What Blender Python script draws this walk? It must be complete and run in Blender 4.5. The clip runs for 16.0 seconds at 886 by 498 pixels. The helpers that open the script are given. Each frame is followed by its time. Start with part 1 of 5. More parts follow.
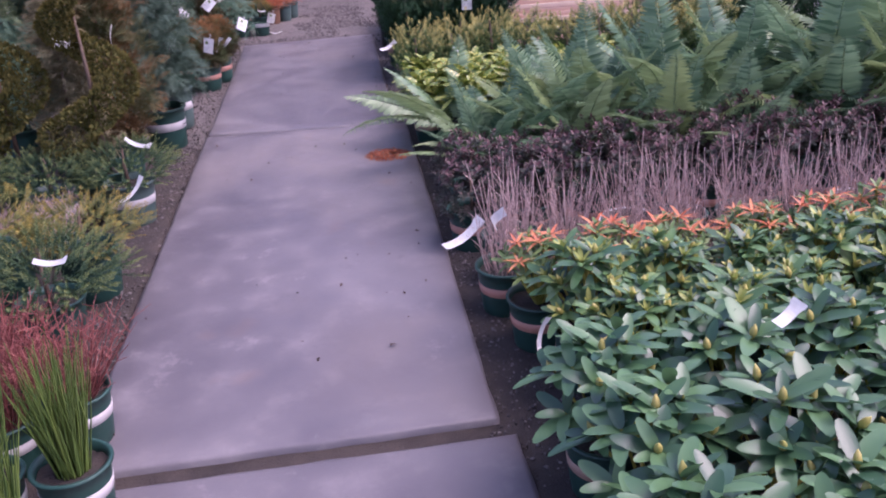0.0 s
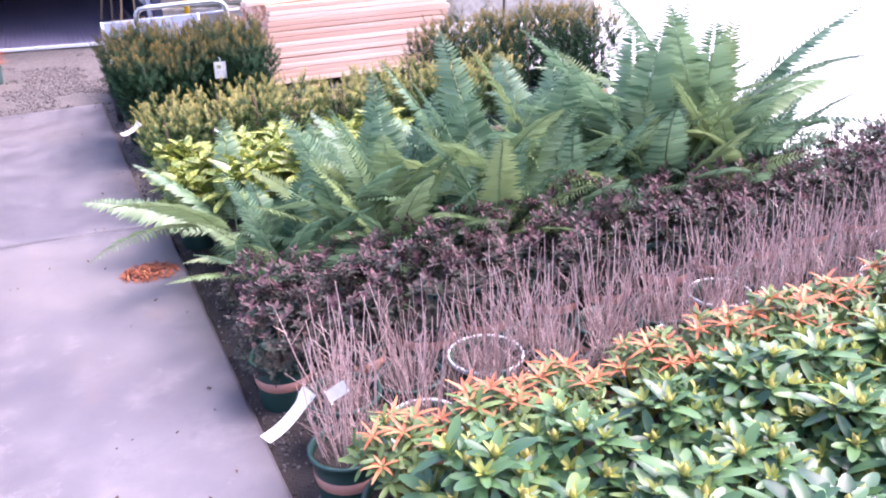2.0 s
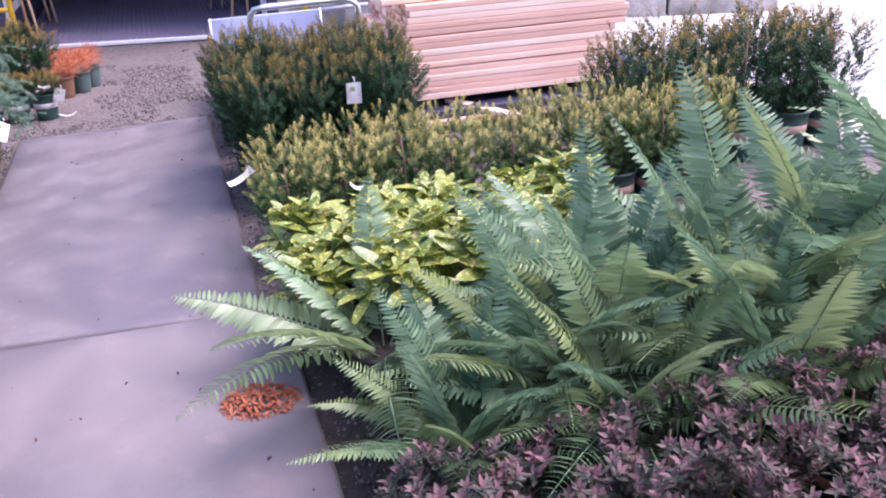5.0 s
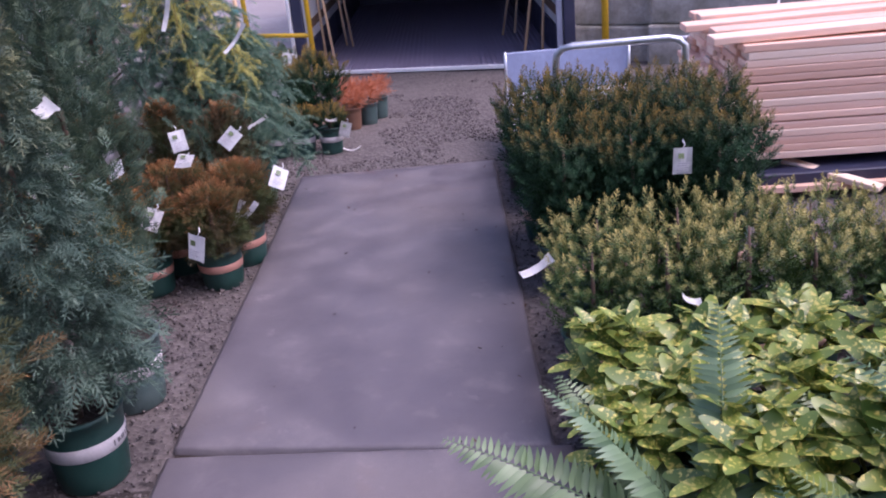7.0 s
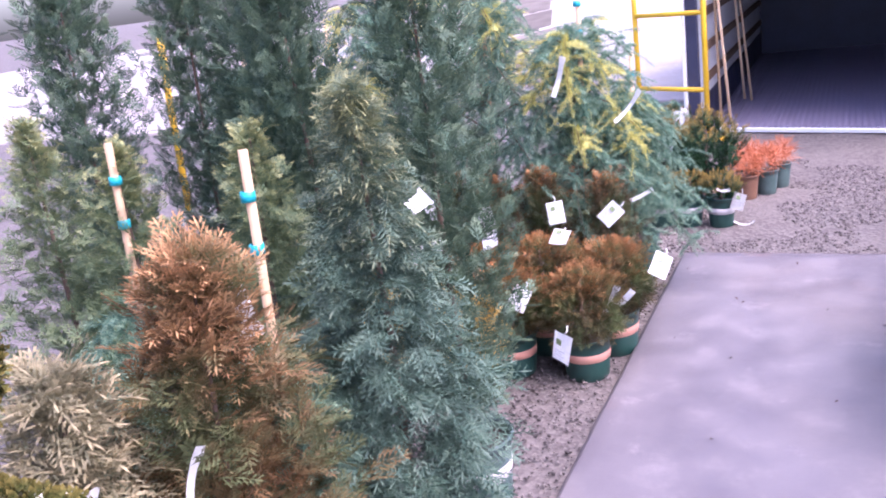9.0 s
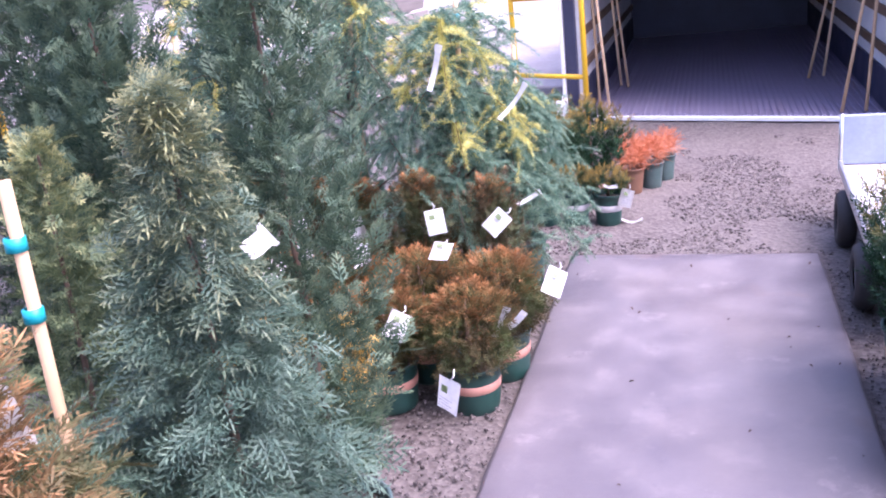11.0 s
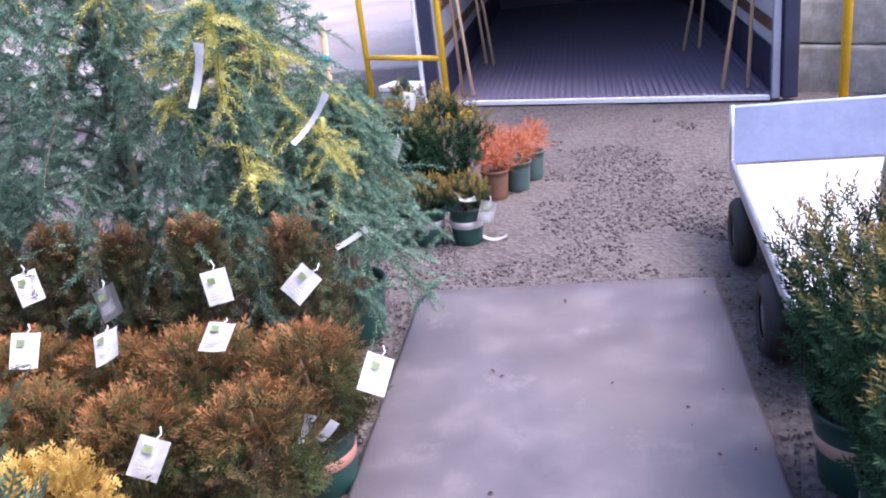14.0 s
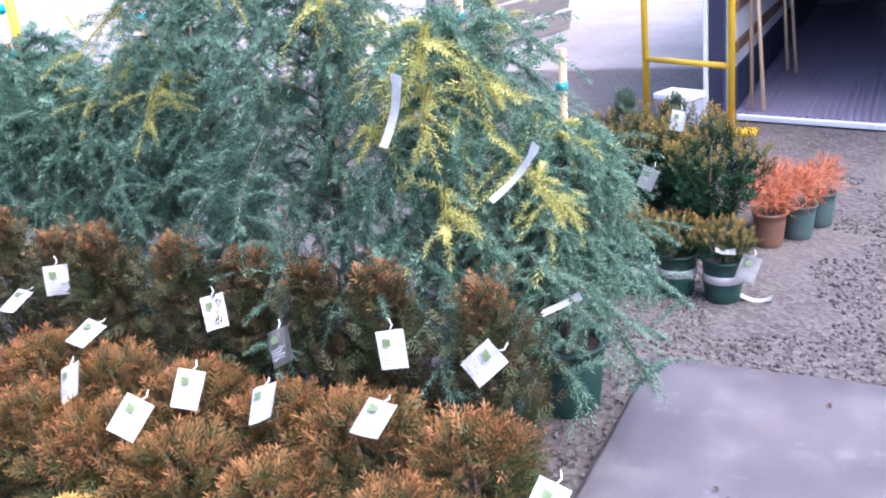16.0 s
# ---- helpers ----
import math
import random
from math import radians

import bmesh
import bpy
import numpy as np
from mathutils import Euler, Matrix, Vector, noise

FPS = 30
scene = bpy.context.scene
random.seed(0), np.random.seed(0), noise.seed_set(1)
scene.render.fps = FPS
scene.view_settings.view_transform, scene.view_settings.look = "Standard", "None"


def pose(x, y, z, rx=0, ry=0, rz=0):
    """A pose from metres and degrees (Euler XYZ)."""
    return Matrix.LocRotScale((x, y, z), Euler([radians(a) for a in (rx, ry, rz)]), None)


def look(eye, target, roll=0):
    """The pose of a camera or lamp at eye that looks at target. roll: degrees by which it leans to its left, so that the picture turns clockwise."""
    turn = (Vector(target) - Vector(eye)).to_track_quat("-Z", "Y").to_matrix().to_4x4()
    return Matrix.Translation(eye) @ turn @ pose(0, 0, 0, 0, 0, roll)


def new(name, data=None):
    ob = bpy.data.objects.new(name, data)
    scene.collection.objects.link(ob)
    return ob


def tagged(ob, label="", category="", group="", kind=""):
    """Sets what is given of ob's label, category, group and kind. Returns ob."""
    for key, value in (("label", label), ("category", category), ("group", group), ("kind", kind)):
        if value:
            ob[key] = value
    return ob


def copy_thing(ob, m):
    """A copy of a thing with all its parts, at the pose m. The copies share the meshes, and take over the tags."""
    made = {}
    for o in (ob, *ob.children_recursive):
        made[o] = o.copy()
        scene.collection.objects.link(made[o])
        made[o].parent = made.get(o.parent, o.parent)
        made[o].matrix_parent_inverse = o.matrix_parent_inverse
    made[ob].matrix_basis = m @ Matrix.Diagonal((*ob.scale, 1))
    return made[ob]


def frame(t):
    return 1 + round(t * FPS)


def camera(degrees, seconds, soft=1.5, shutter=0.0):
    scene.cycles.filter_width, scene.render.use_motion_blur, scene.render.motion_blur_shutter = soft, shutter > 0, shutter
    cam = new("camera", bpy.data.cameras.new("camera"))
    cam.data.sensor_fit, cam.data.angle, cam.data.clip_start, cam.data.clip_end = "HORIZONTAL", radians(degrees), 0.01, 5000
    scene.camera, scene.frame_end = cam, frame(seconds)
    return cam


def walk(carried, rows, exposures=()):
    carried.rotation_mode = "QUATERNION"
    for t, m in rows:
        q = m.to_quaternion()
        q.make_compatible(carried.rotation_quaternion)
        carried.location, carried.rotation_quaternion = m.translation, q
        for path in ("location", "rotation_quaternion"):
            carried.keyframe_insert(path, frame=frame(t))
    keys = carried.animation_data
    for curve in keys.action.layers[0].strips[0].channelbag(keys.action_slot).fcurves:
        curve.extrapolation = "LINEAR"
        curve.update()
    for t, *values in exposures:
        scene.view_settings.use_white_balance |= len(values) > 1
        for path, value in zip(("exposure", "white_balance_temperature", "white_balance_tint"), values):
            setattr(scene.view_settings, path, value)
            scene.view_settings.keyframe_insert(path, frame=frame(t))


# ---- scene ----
cam = camera(53.9, 16.0, soft=2.0)
PATH = [
    (0, (0.318, -5.441, 1.581), (0.492, -3.635, 0.741), -4.1),
    (0.5, (0.277, -5.215, 1.592), (0.682, -3.44, 0.766), -3.5),
    (1, (0.283, -5.01, 1.616), (0.85, -3.268, 0.815), -3.5),
    (1.5, (0.295, -4.779, 1.618), (0.973, -3.069, 0.834), -3.0),
    (2, (0.287, -4.54, 1.633), (1.017, -2.862, 0.827), -2.9),
    (2.5, (0.285, -4.258, 1.62), (1.034, -2.596, 0.797), -2.7),
    (3, (0.332, -4.008, 1.606), (1.039, -2.33, 0.777), -3.0),
    (3.2, (0.379, -3.904, 1.625), (1.047, -2.221, 0.776), -3.4),
    (5.3, (0.426, -2.97, 1.571), (0.913, -1.219, 0.736), -3.5),
    (5.5, (0.437, -2.856, 1.564), (0.892, -1.097, 0.729), -3.7),
    (6, (0.386, -2.693, 1.582), (0.75, -0.908, 0.758), -3.8),
    (6.5, (0.399, -2.478, 1.58), (0.58, -0.652, 0.785), -4.7),
    (7, (0.385, -2.267, 1.565), (0.332, -0.418, 0.807), -5.5),
    (7.5, (0.324, -2.093, 1.571), (0.046, -0.252, 0.839), -6.8),
    (8, (0.25, -1.958, 1.617), (-0.254, -0.151, 0.923), -7.4),
    (8.5, (0.236, -1.853, 1.639), (-0.513, -0.106, 1.017), -7.4),
    (8.7, (0.265, -1.84, 1.63), (-0.585, -0.126, 1.046), -7.8),
    (10.8, (0.109, -1.365, 1.621), (-0.596, 0.389, 0.967), -6.6),
    (11, (0.099, -1.328, 1.6), (-0.49, 0.467, 0.944), -6.8),
    (11.5, (0.051, -1.105, 1.595), (-0.257, 0.741, 0.889), -5.9),
    (12, (0.055, -0.923, 1.588), (-0.059, 0.936, 0.86), -5.2),
    (12.5, (0.042, -0.783, 1.585), (0.068, 1.074, 0.842), -4.4),
    (13, (0.037, -0.664, 1.59), (0.107, 1.183, 0.828), -3.9),
    (13.5, (0.038, -0.487, 1.57), (0.002, 1.356, 0.794), -4.0),
    (14, (0.131, -0.35, 1.533), (-0.212, 1.473, 0.785), -7.3),
    (14.5, (0.108, -0.189, 1.551), (-0.447, 1.58, 0.802), -8.0),
    (15, (0.06, -0.013, 1.564), (-0.566, 1.727, 0.802), -6.7),
    (15.5, (0.102, 0.127, 1.574), (-0.66, 1.814, 0.817), -6.6),
    (16, (0.17, 0.188, 1.581), (-0.761, 1.805, 0.86), -7.1),
]
walk(cam, [(t, look(eye, target, roll)) for t, eye, target, roll in PATH],
     [(0, 1.0, 5850, 43), (1, 1.8, 5800, 38), (2, 2.1, 5950, 35), (3, 2.2, 5850, 32), (5.5, 1.55, 5900, 40), (6.2, 1.38, 5900, 42), (7, 0.7, 5750, 38), (7.5, 0.82, 5750, 42), (8, 1.6, 5750, 42), (8.7, 2.0, 5700, 38), (11, 2.05, 5750, 38), (12.5, 1.6, 6000, 39), (13, 1.45, 6050, 37), (13.5, 1.35, 5800, 34), (14, 1.55, 5700, 28), (14.5, 1.7, 5600, 24), (16, 1.75, 5400, 21)])

# ---- daylight: bright thin overcast, soft sun high over the open yard side ----
SUN_DIR = Vector((0.52, -0.10, 0.85)).normalized()
world = bpy.data.worlds.new("sky")
scene.world = world
world.use_nodes = True
wn = world.node_tree
wbg = wn.nodes["Background"]
wsky = wn.nodes.new("ShaderNodeTexSky")
wsky.sky_type, wsky.sun_disc = "NISHITA", False
wsky.sun_elevation = math.asin(SUN_DIR.z)
wsky.sun_rotation = math.atan2(SUN_DIR.x, SUN_DIR.y)
wsky.air_density, wsky.dust_density, wsky.ozone_density = 1.0, 4.0, 1.0
wn.links.new(wsky.outputs[0], wbg.inputs[0])
wbg.inputs[1].default_value = 0.15
sun_data = bpy.data.lights.new("sun", "SUN")
sun_data.energy, sun_data.angle, sun_data.color = 1.5, radians(50), (1.0, 0.93, 0.84)
sun = new("sun", sun_data)
sun.matrix_world = look(SUN_DIR * 30, (0, 0, 0))


# ---- materials ----
def base_material(name):
    m = bpy.data.materials.new(name)
    m.use_nodes = True
    t = m.node_tree
    return m, t, t.nodes["Principled BSDF"]


def node(t, kind, **inputs):
    n = t.nodes.new(kind)
    for k, v in inputs.items():
        n.inputs[k].default_value = v
    return n


def mix_color(t, fac, a, b, blend="MIX"):
    n = t.nodes.new("ShaderNodeMix")
    n.data_type, n.blend_type = "RGBA", blend
    for sock, v in ((n.inputs[0], fac), (n.inputs[6], a), (n.inputs[7], b)):
        if isinstance(v, bpy.types.NodeSocket):
            t.links.new(v, sock)
        elif isinstance(v, (int, float)):
            sock.default_value = v
        else:
            sock.default_value = (*v, 1)
    return n.outputs[2]


def noise_tex(t, scale, detail=4.0, rough=0.55, coord="Object"):
    c = t.nodes.new("ShaderNodeTexCoord")
    n = node(t, "ShaderNodeTexNoise", Scale=scale, Detail=detail, Roughness=rough)
    t.links.new(c.outputs[coord], n.inputs["Vector"])
    return n.outputs[0]


def ramp(t, fac, lo, hi, a=0.0, b=1.0):
    n = t.nodes.new("ShaderNodeMapRange")
    for i, v in enumerate((lo, hi, a, b)):
        n.inputs[i + 1].default_value = v
    t.links.new(fac, n.inputs[0])
    return n.outputs[0]


def bump(t, bsdf, height, strength, dist):
    n = node(t, "ShaderNodeBump", Strength=strength, Distance=dist)
    t.links.new(height, n.inputs["Height"])
    t.links.new(n.outputs[0], bsdf.inputs["Normal"])


def surface(name, c1, c2, scale=6.0, rough=(0.6, 0.85), fine=80.0, bumps=0.3, dist=0.004, metal=0.0, coord="Object", spread=(0.35, 0.65)):
    """A two-tone worn surface: broad stains, fine grain, uneven gloss."""
    m, t, b = base_material(name)
    broad, grain = noise_tex(t, scale, 5, 0.6, coord), noise_tex(t, fine, 3, 0.6, coord)
    col = mix_color(t, ramp(t, broad, *spread), c1, c2)
    col = mix_color(t, ramp(t, grain, 0.3, 0.7, 0.0, 0.35), col, tuple(v * 0.6 for v in c1))
    t.links.new(col, b.inputs["Base Color"])
    t.links.new(ramp(t, broad, 0.3, 0.7, *rough), b.inputs["Roughness"])
    b.inputs["Metallic"].default_value = metal
    if bumps:
        bump(t, b, grain, bumps, dist)
    return m


def foliage_mat(name, dark, light, tip=None, rough=0.5, patch=None, through_light=0.2, tip_from=0.4, spec=0.4, patch_range=(0.5, 0.65), patch_scale=7.0, other=None):
    """Leaves: every leaf its own tone, shoot tips and seasonal patches in other colours, some light through the blade."""
    m, t, b = base_material(name)
    geo, info = t.nodes.new("ShaderNodeNewGeometry"), t.nodes.new("ShaderNodeObjectInfo")
    s = t.nodes.new("ShaderNodeMath")
    s.operation = "ADD"
    t.links.new(geo.outputs["Random Per Island"], s.inputs[0])
    t.links.new(info.outputs["Random"], s.inputs[1])
    f = t.nodes.new("ShaderNodeMath")
    f.operation = "FRACT"
    t.links.new(s.outputs[0], f.inputs[0])
    col = mix_color(t, f.outputs[0], dark, light)
    if other:
        col = mix_color(t, ramp(t, info.outputs["Random"], 0.45, 0.95, 0.0, 0.8), col, other)
    if patch:
        pn = noise_tex(t, patch_scale, 2, 0.5)
        col = mix_color(t, ramp(t, pn, *patch_range), col, patch)
    if tip:
        a = t.nodes.new("ShaderNodeAttribute")
        a.attribute_name = "tip"
        col = mix_color(t, ramp(t, a.outputs["Fac"], tip_from, 1.0), col, tip)
    t.links.new(col, b.inputs["Base Color"])
    b.inputs["Roughness"].default_value = rough
    b.inputs["Specular IOR Level"].default_value = spec
    tr = t.nodes.new("ShaderNodeBsdfTranslucent")
    t.links.new(col, tr.inputs["Color"])
    mx = t.nodes.new("ShaderNodeMixShader")
    mx.inputs[0].default_value = through_light
    t.links.new(b.outputs[0], mx.inputs[1])
    t.links.new(tr.outputs[0], mx.inputs[2])
    t.links.new(mx.outputs[0], t.nodes["Material Output"].inputs[0])
    return m


def concrete_mat():
    m, t, b = base_material("worn_concrete")
    broad, mid, fine = noise_tex(t, 1.1, 6, 0.6, "Generated"), noise_tex(t, 5.0, 6, 0.65), noise_tex(t, 160.0, 3, 0.7)
    big = noise_tex(t, 0.9, 5, 0.6)
    col = mix_color(t, ramp(t, big, 0.35, 0.68), (0.100, 0.089, 0.101), (0.185, 0.167, 0.174))
    col = mix_color(t, ramp(t, mid, 0.52, 0.72, 0, 0.42), col, (0.29, 0.262, 0.262))
    col = mix_color(t, ramp(t, mid, 0.5, 0.3, 0, 0.5), col, (0.085, 0.075, 0.088))
    scuff = noise_tex(t, 3.1, 8, 0.75)
    col = mix_color(t, ramp(t, scuff, 0.585, 0.64, 0, 0.3), col, (0.31, 0.275, 0.27))
    col = mix_color(t, ramp(t, scuff, 0.42, 0.36, 0, 0.4), col, (0.10, 0.088, 0.10))
    warm = noise_tex(t, 0.7, 3, 0.5)
    col = mix_color(t, ramp(t, warm, 0.5, 0.62, 0, 0.35), col, (0.21, 0.175, 0.155))
    rust = noise_tex(t, 2.3, 3, 0.5)
    col = mix_color(t, ramp(t, rust, 0.64, 0.74, 0, 0.35), col, (0.19, 0.12, 0.09))
    col = mix_color(t, ramp(t, fine, 0.35, 0.7, 0.0, 0.25), col, (0.10, 0.092, 0.096))
    t.links.new(col, b.inputs["Base Color"])
    t.links.new(ramp(t, mid, 0.35, 0.65, 0.36, 0.62), b.inputs["Roughness"])
    bump(t, b, fine, 0.25, 0.003)
    return m


def gravel_mat():
    m, t, b = base_material("crushed_gravel")
    c = t.nodes.new("ShaderNodeTexCoord")
    v = node(t, "ShaderNodeTexVoronoi", Scale=55.0)
    t.links.new(c.outputs["Object"], v.inputs["Vector"])
    wear, far = noise_tex(t, 0.9, 6, 0.6), noise_tex(t, 25.0, 4, 0.7)
    sep = t.nodes.new("ShaderNodeSeparateColor")
    t.links.new(v.outputs["Color"], sep.inputs[0])
    col = mix_color(t, sep.outputs[0], (0.045, 0.036, 0.034), (0.145, 0.124, 0.116))
    col = mix_color(t, ramp(t, wear, 0.35, 0.65, 0, 0.6), col, (0.15, 0.13, 0.12))
    col = mix_color(t, ramp(t, far, 0.55, 0.75, 0, 0.5), col, (0.06, 0.05, 0.05))
    t.links.new(col, b.inputs["Base Color"])
    b.inputs["Roughness"].default_value = 0.9
    bump(t, b, v.outputs["Distance"], 0.5, 0.010)
    return m


def stone_mat():
    m, t, b = base_material("stone_chips")
    g = t.nodes.new("ShaderNodeNewGeometry")
    col = mix_color(t, g.outputs["Random Per Island"], (0.034, 0.027, 0.026), (0.18, 0.156, 0.147))
    t.links.new(col, b.inputs["Base Color"])
    b.inputs["Roughness"].default_value = 0.85
    return m


def wood_mat(name, c1, c2, axis_scale=(1.5, 40, 40)):
    m, t, b = base_material(name)
    c = t.nodes.new("ShaderNodeTexCoord")
    mp = t.nodes.new("ShaderNodeMapping")
    mp.inputs["Scale"].default_value = axis_scale
    t.links.new(c.outputs["Object"], mp.inputs[0])
    n = node(t, "ShaderNodeTexNoise", Scale=1.0, Detail=5.0, Roughness=0.6)
    t.links.new(mp.outputs[0], n.inputs["Vector"])
    info = t.nodes.new("ShaderNodeObjectInfo")
    col = mix_color(t, ramp(t, n.outputs[0], 0.3, 0.7), c1, c2)
    col = mix_color(t, ramp(t, info.outputs["Random"], 0, 0.6, 0.55, 0), col, tuple(v * 0.62 for v in c1))
    col = mix_color(t, ramp(t, info.outputs["Random"], 0.6, 1.0, 0, 0.5), col, tuple(min(0.9, v * 1.25 + 0.05) for v in c2))
    t.links.new(col, b.inputs["Base Color"])
    b.inputs["Roughness"].default_value = 0.7
    bump(t, b, n.outputs[0], 0.25, 0.003)
    return m


MAT_SLAB = concrete_mat()
MAT_GRAVEL = gravel_mat()
MAT_STONE = stone_mat()
MAT_DIRT = surface("damp_soil", (0.026, 0.019, 0.016), (0.065, 0.05, 0.042), 9, (0.8, 0.95), 120, 0.9, 0.01)
# far yard: pale base colour stands in for sun on the concrete
MAT_YARD = surface("sun_toned_concrete_yard", (0.52, 0.50, 0.49), (0.66, 0.64, 0.62), 0.6, (0.6, 0.85), 40, 0.2, 0.004)
MAT_BACKYARD = surface("pale_packed_yard", (0.26, 0.225, 0.21), (0.42, 0.38, 0.365), 0.5, (0.7, 0.9), 14, 0.3, 0.01)
MAT_POT = surface("dark_green_plastic", (0.012, 0.052, 0.042), (0.02, 0.07, 0.055), 12, (0.38, 0.55), 200, 0.08, 0.001)
MAT_POT_GREY = surface("grey_green_plastic", (0.06, 0.105, 0.095), (0.09, 0.135, 0.125), 12, (0.4, 0.6), 200, 0.08, 0.001)
MAT_POT_TERRA = surface("brown_plastic", (0.17, 0.085, 0.05), (0.22, 0.115, 0.07), 12, (0.45, 0.6), 200, 0.08, 0.001)
MAT_POT_BLACK = surface("black_plastic", (0.012, 0.014, 0.015), (0.022, 0.024, 0.025), 12, (0.35, 0.55), 200, 0.08, 0.001)
MAT_BAND = surface("printed_tan_band", (0.42, 0.27, 0.20), (0.50, 0.33, 0.25), 14, (0.45, 0.6), 160, 0.0)
MAT_BAND_PINK = surface("printed_pink_band", (0.55, 0.26, 0.19), (0.60, 0.31, 0.23), 14, (0.45, 0.6), 160, 0.0)
MAT_BAND_WHITE = surface("printed_white_band", (0.52, 0.49, 0.48), (0.62, 0.59, 0.58), 14, (0.45, 0.6), 160, 0.0)
MAT_PRINT = surface("grey_print", (0.16, 0.15, 0.15), (0.2, 0.19, 0.19), 20, (0.5, 0.6), 100, 0.0)
MAT_TAG = surface("white_tag_plastic", (0.80, 0.80, 0.80), (0.86, 0.86, 0.85), 20, (0.3, 0.45), 60, 0.0)
MAT_TAG_PHOTO = surface("tag_photo", (0.10, 0.16, 0.07), (0.28, 0.34, 0.16), 60, (0.3, 0.4), 150, 0.0)
MAT_TAG_PRINT = surface("tag_print", (0.50, 0.49, 0.53), (0.60, 0.58, 0.62), 30, (0.4, 0.5), 80, 0.0)
MAT_TAPE = surface("teal_tape", (0.0, 0.30, 0.36), (0.01, 0.38, 0.44), 15, (0.35, 0.5), 60, 0.0)
MAT_YELLOW = surface("yellow_enamel", (0.72, 0.42, 0.01), (0.80, 0.50, 0.02), 8, (0.35, 0.5), 90, 0.1, 0.001)
MAT_NAVY = surface("navy_painted_steel", (0.025, 0.028, 0.06), (0.04, 0.044, 0.085), 4, (0.4, 0.6), 60, 0.1, 0.002)
MAT_GREYSTEEL = surface("grey_painted_steel", (0.30, 0.32, 0.40), (0.38, 0.40, 0.47), 4, (0.4, 0.6), 60, 0.1, 0.002)
MAT_GALV = surface("galvanised_tube", (0.52, 0.54, 0.56), (0.66, 0.68, 0.70), 18, (0.28, 0.45), 90, 0.05, 0.001, metal=0.8)
MAT_BLUEBOARD = surface("scuffed_blue_grey_board", (0.26, 0.31, 0.46), (0.33, 0.38, 0.53), 5, (0.4, 0.6), 40, 0.1, 0.002)
MAT_TRAY = surface("worn_white_tray", (0.55, 0.54, 0.53), (0.80, 0.79, 0.78), 9, (0.4, 0.7), 60, 0.2, 0.003)
MAT_RUBBER = surface("black_rubber", (0.018, 0.017, 0.018), (0.035, 0.033, 0.033), 10, (0.6, 0.8), 90, 0.2, 0.002)
MAT_RIBFLOOR = surface("dark_ribbed_floor", (0.20, 0.175, 0.25), (0.28, 0.25, 0.34), 3, (0.45, 0.65), 60, 0.15, 0.002)
MAT_WHITEWALL = surface("white_lined_wall", (0.62, 0.62, 0.64), (0.74, 0.74, 0.75), 3, (0.5, 0.7), 40, 0.05, 0.002)
MAT_BLOCK = surface("mossy_concrete_block", (0.19, 0.182, 0.145), (0.47, 0.45, 0.41), 3.5, (0.75, 0.95), 30, 0.5, 0.008)
MAT_OLDWOOD = wood_mat("weathered_grey_wood", (0.20, 0.18, 0.165), (0.30, 0.27, 0.25))
MAT_LUMBER = wood_mat("fresh_sawn_softwood", (0.80, 0.45, 0.31), (0.91, 0.64, 0.50))
MAT_STAKE = wood_mat("stake_wood", (0.46, 0.30, 0.17), (0.60, 0.42, 0.26), (40, 40, 3))
MAT_RAILWOOD = wood_mat("brown_rail_wood", (0.10, 0.06, 0.035), (0.17, 0.10, 0.06))
MAT_BARK = surface("twig_bark", (0.10, 0.065, 0.045), (0.18, 0.12, 0.085), 30, (0.7, 0.9), 200, 0.3, 0.002)
MAT_TWIG = foliage_mat("bare_pinkish_twigs", (0.30, 0.195, 0.18), (0.54, 0.40, 0.37), rough=0.7, through_light=0.0)
MAT_REDTWIG = foliage_mat("red_brown_twigs", (0.16, 0.035, 0.035), (0.34, 0.12, 0.10), rough=0.7, through_light=0.1)
MAT_RUSH = foliage_mat("green_rush_stems", (0.07, 0.13, 0.03), (0.19, 0.27, 0.06), rough=0.5, tip=(0.25, 0.22, 0.08), tip_from=0.7)
MAT_RHODO = foliage_mat("rhododendron_leaf", (0.024, 0.075, 0.038), (0.11, 0.22, 0.09), rough=0.3, spec=0.6, through_light=0.18, patch=(0.20, 0.28, 0.085), patch_range=(0.55, 0.75), patch_scale=9)
MAT_RHODO_SMALL = foliage_mat("small_rhododendron_leaf", (0.03, 0.09, 0.038), (0.13, 0.245, 0.09), rough=0.32, spec=0.55, through_light=0.2, patch=(0.21, 0.29, 0.085), patch_range=(0.55, 0.75), patch_scale=9)
MAT_NEWLEAF = foliage_mat("yellow_green_young_leaf", (0.26, 0.32, 0.07), (0.46, 0.47, 0.13), rough=0.4, through_light=0.3)
MAT_RHODO_STEM = foliage_mat("yellow_green_shoot", (0.34, 0.34, 0.06), (0.48, 0.42, 0.09), rough=0.5)
MAT_BUD = foliage_mat("yellow_bud", (0.40, 0.37, 0.10), (0.52, 0.44, 0.14), rough=0.5)
MAT_PIERIS_O = foliage_mat("orange_new_growth", (0.50, 0.13, 0.06), (0.66, 0.27, 0.12), rough=0.45, through_light=0.25)
MAT_PIERIS_G = foliage_mat("pieris_leaf", (0.06, 0.12, 0.04), (0.16, 0.23, 0.07), rough=0.4, through_light=0.15)
MAT_AZALEA = foliage_mat("dark_bronze_leaf", (0.024, 0.033, 0.026), (0.07, 0.075, 0.055), tip=(0.17, 0.075, 0.085), rough=0.5, spec=0.3, through_light=0.12, patch=(0.10, 0.05, 0.055), patch_range=(0.5, 0.65), patch_scale=14)
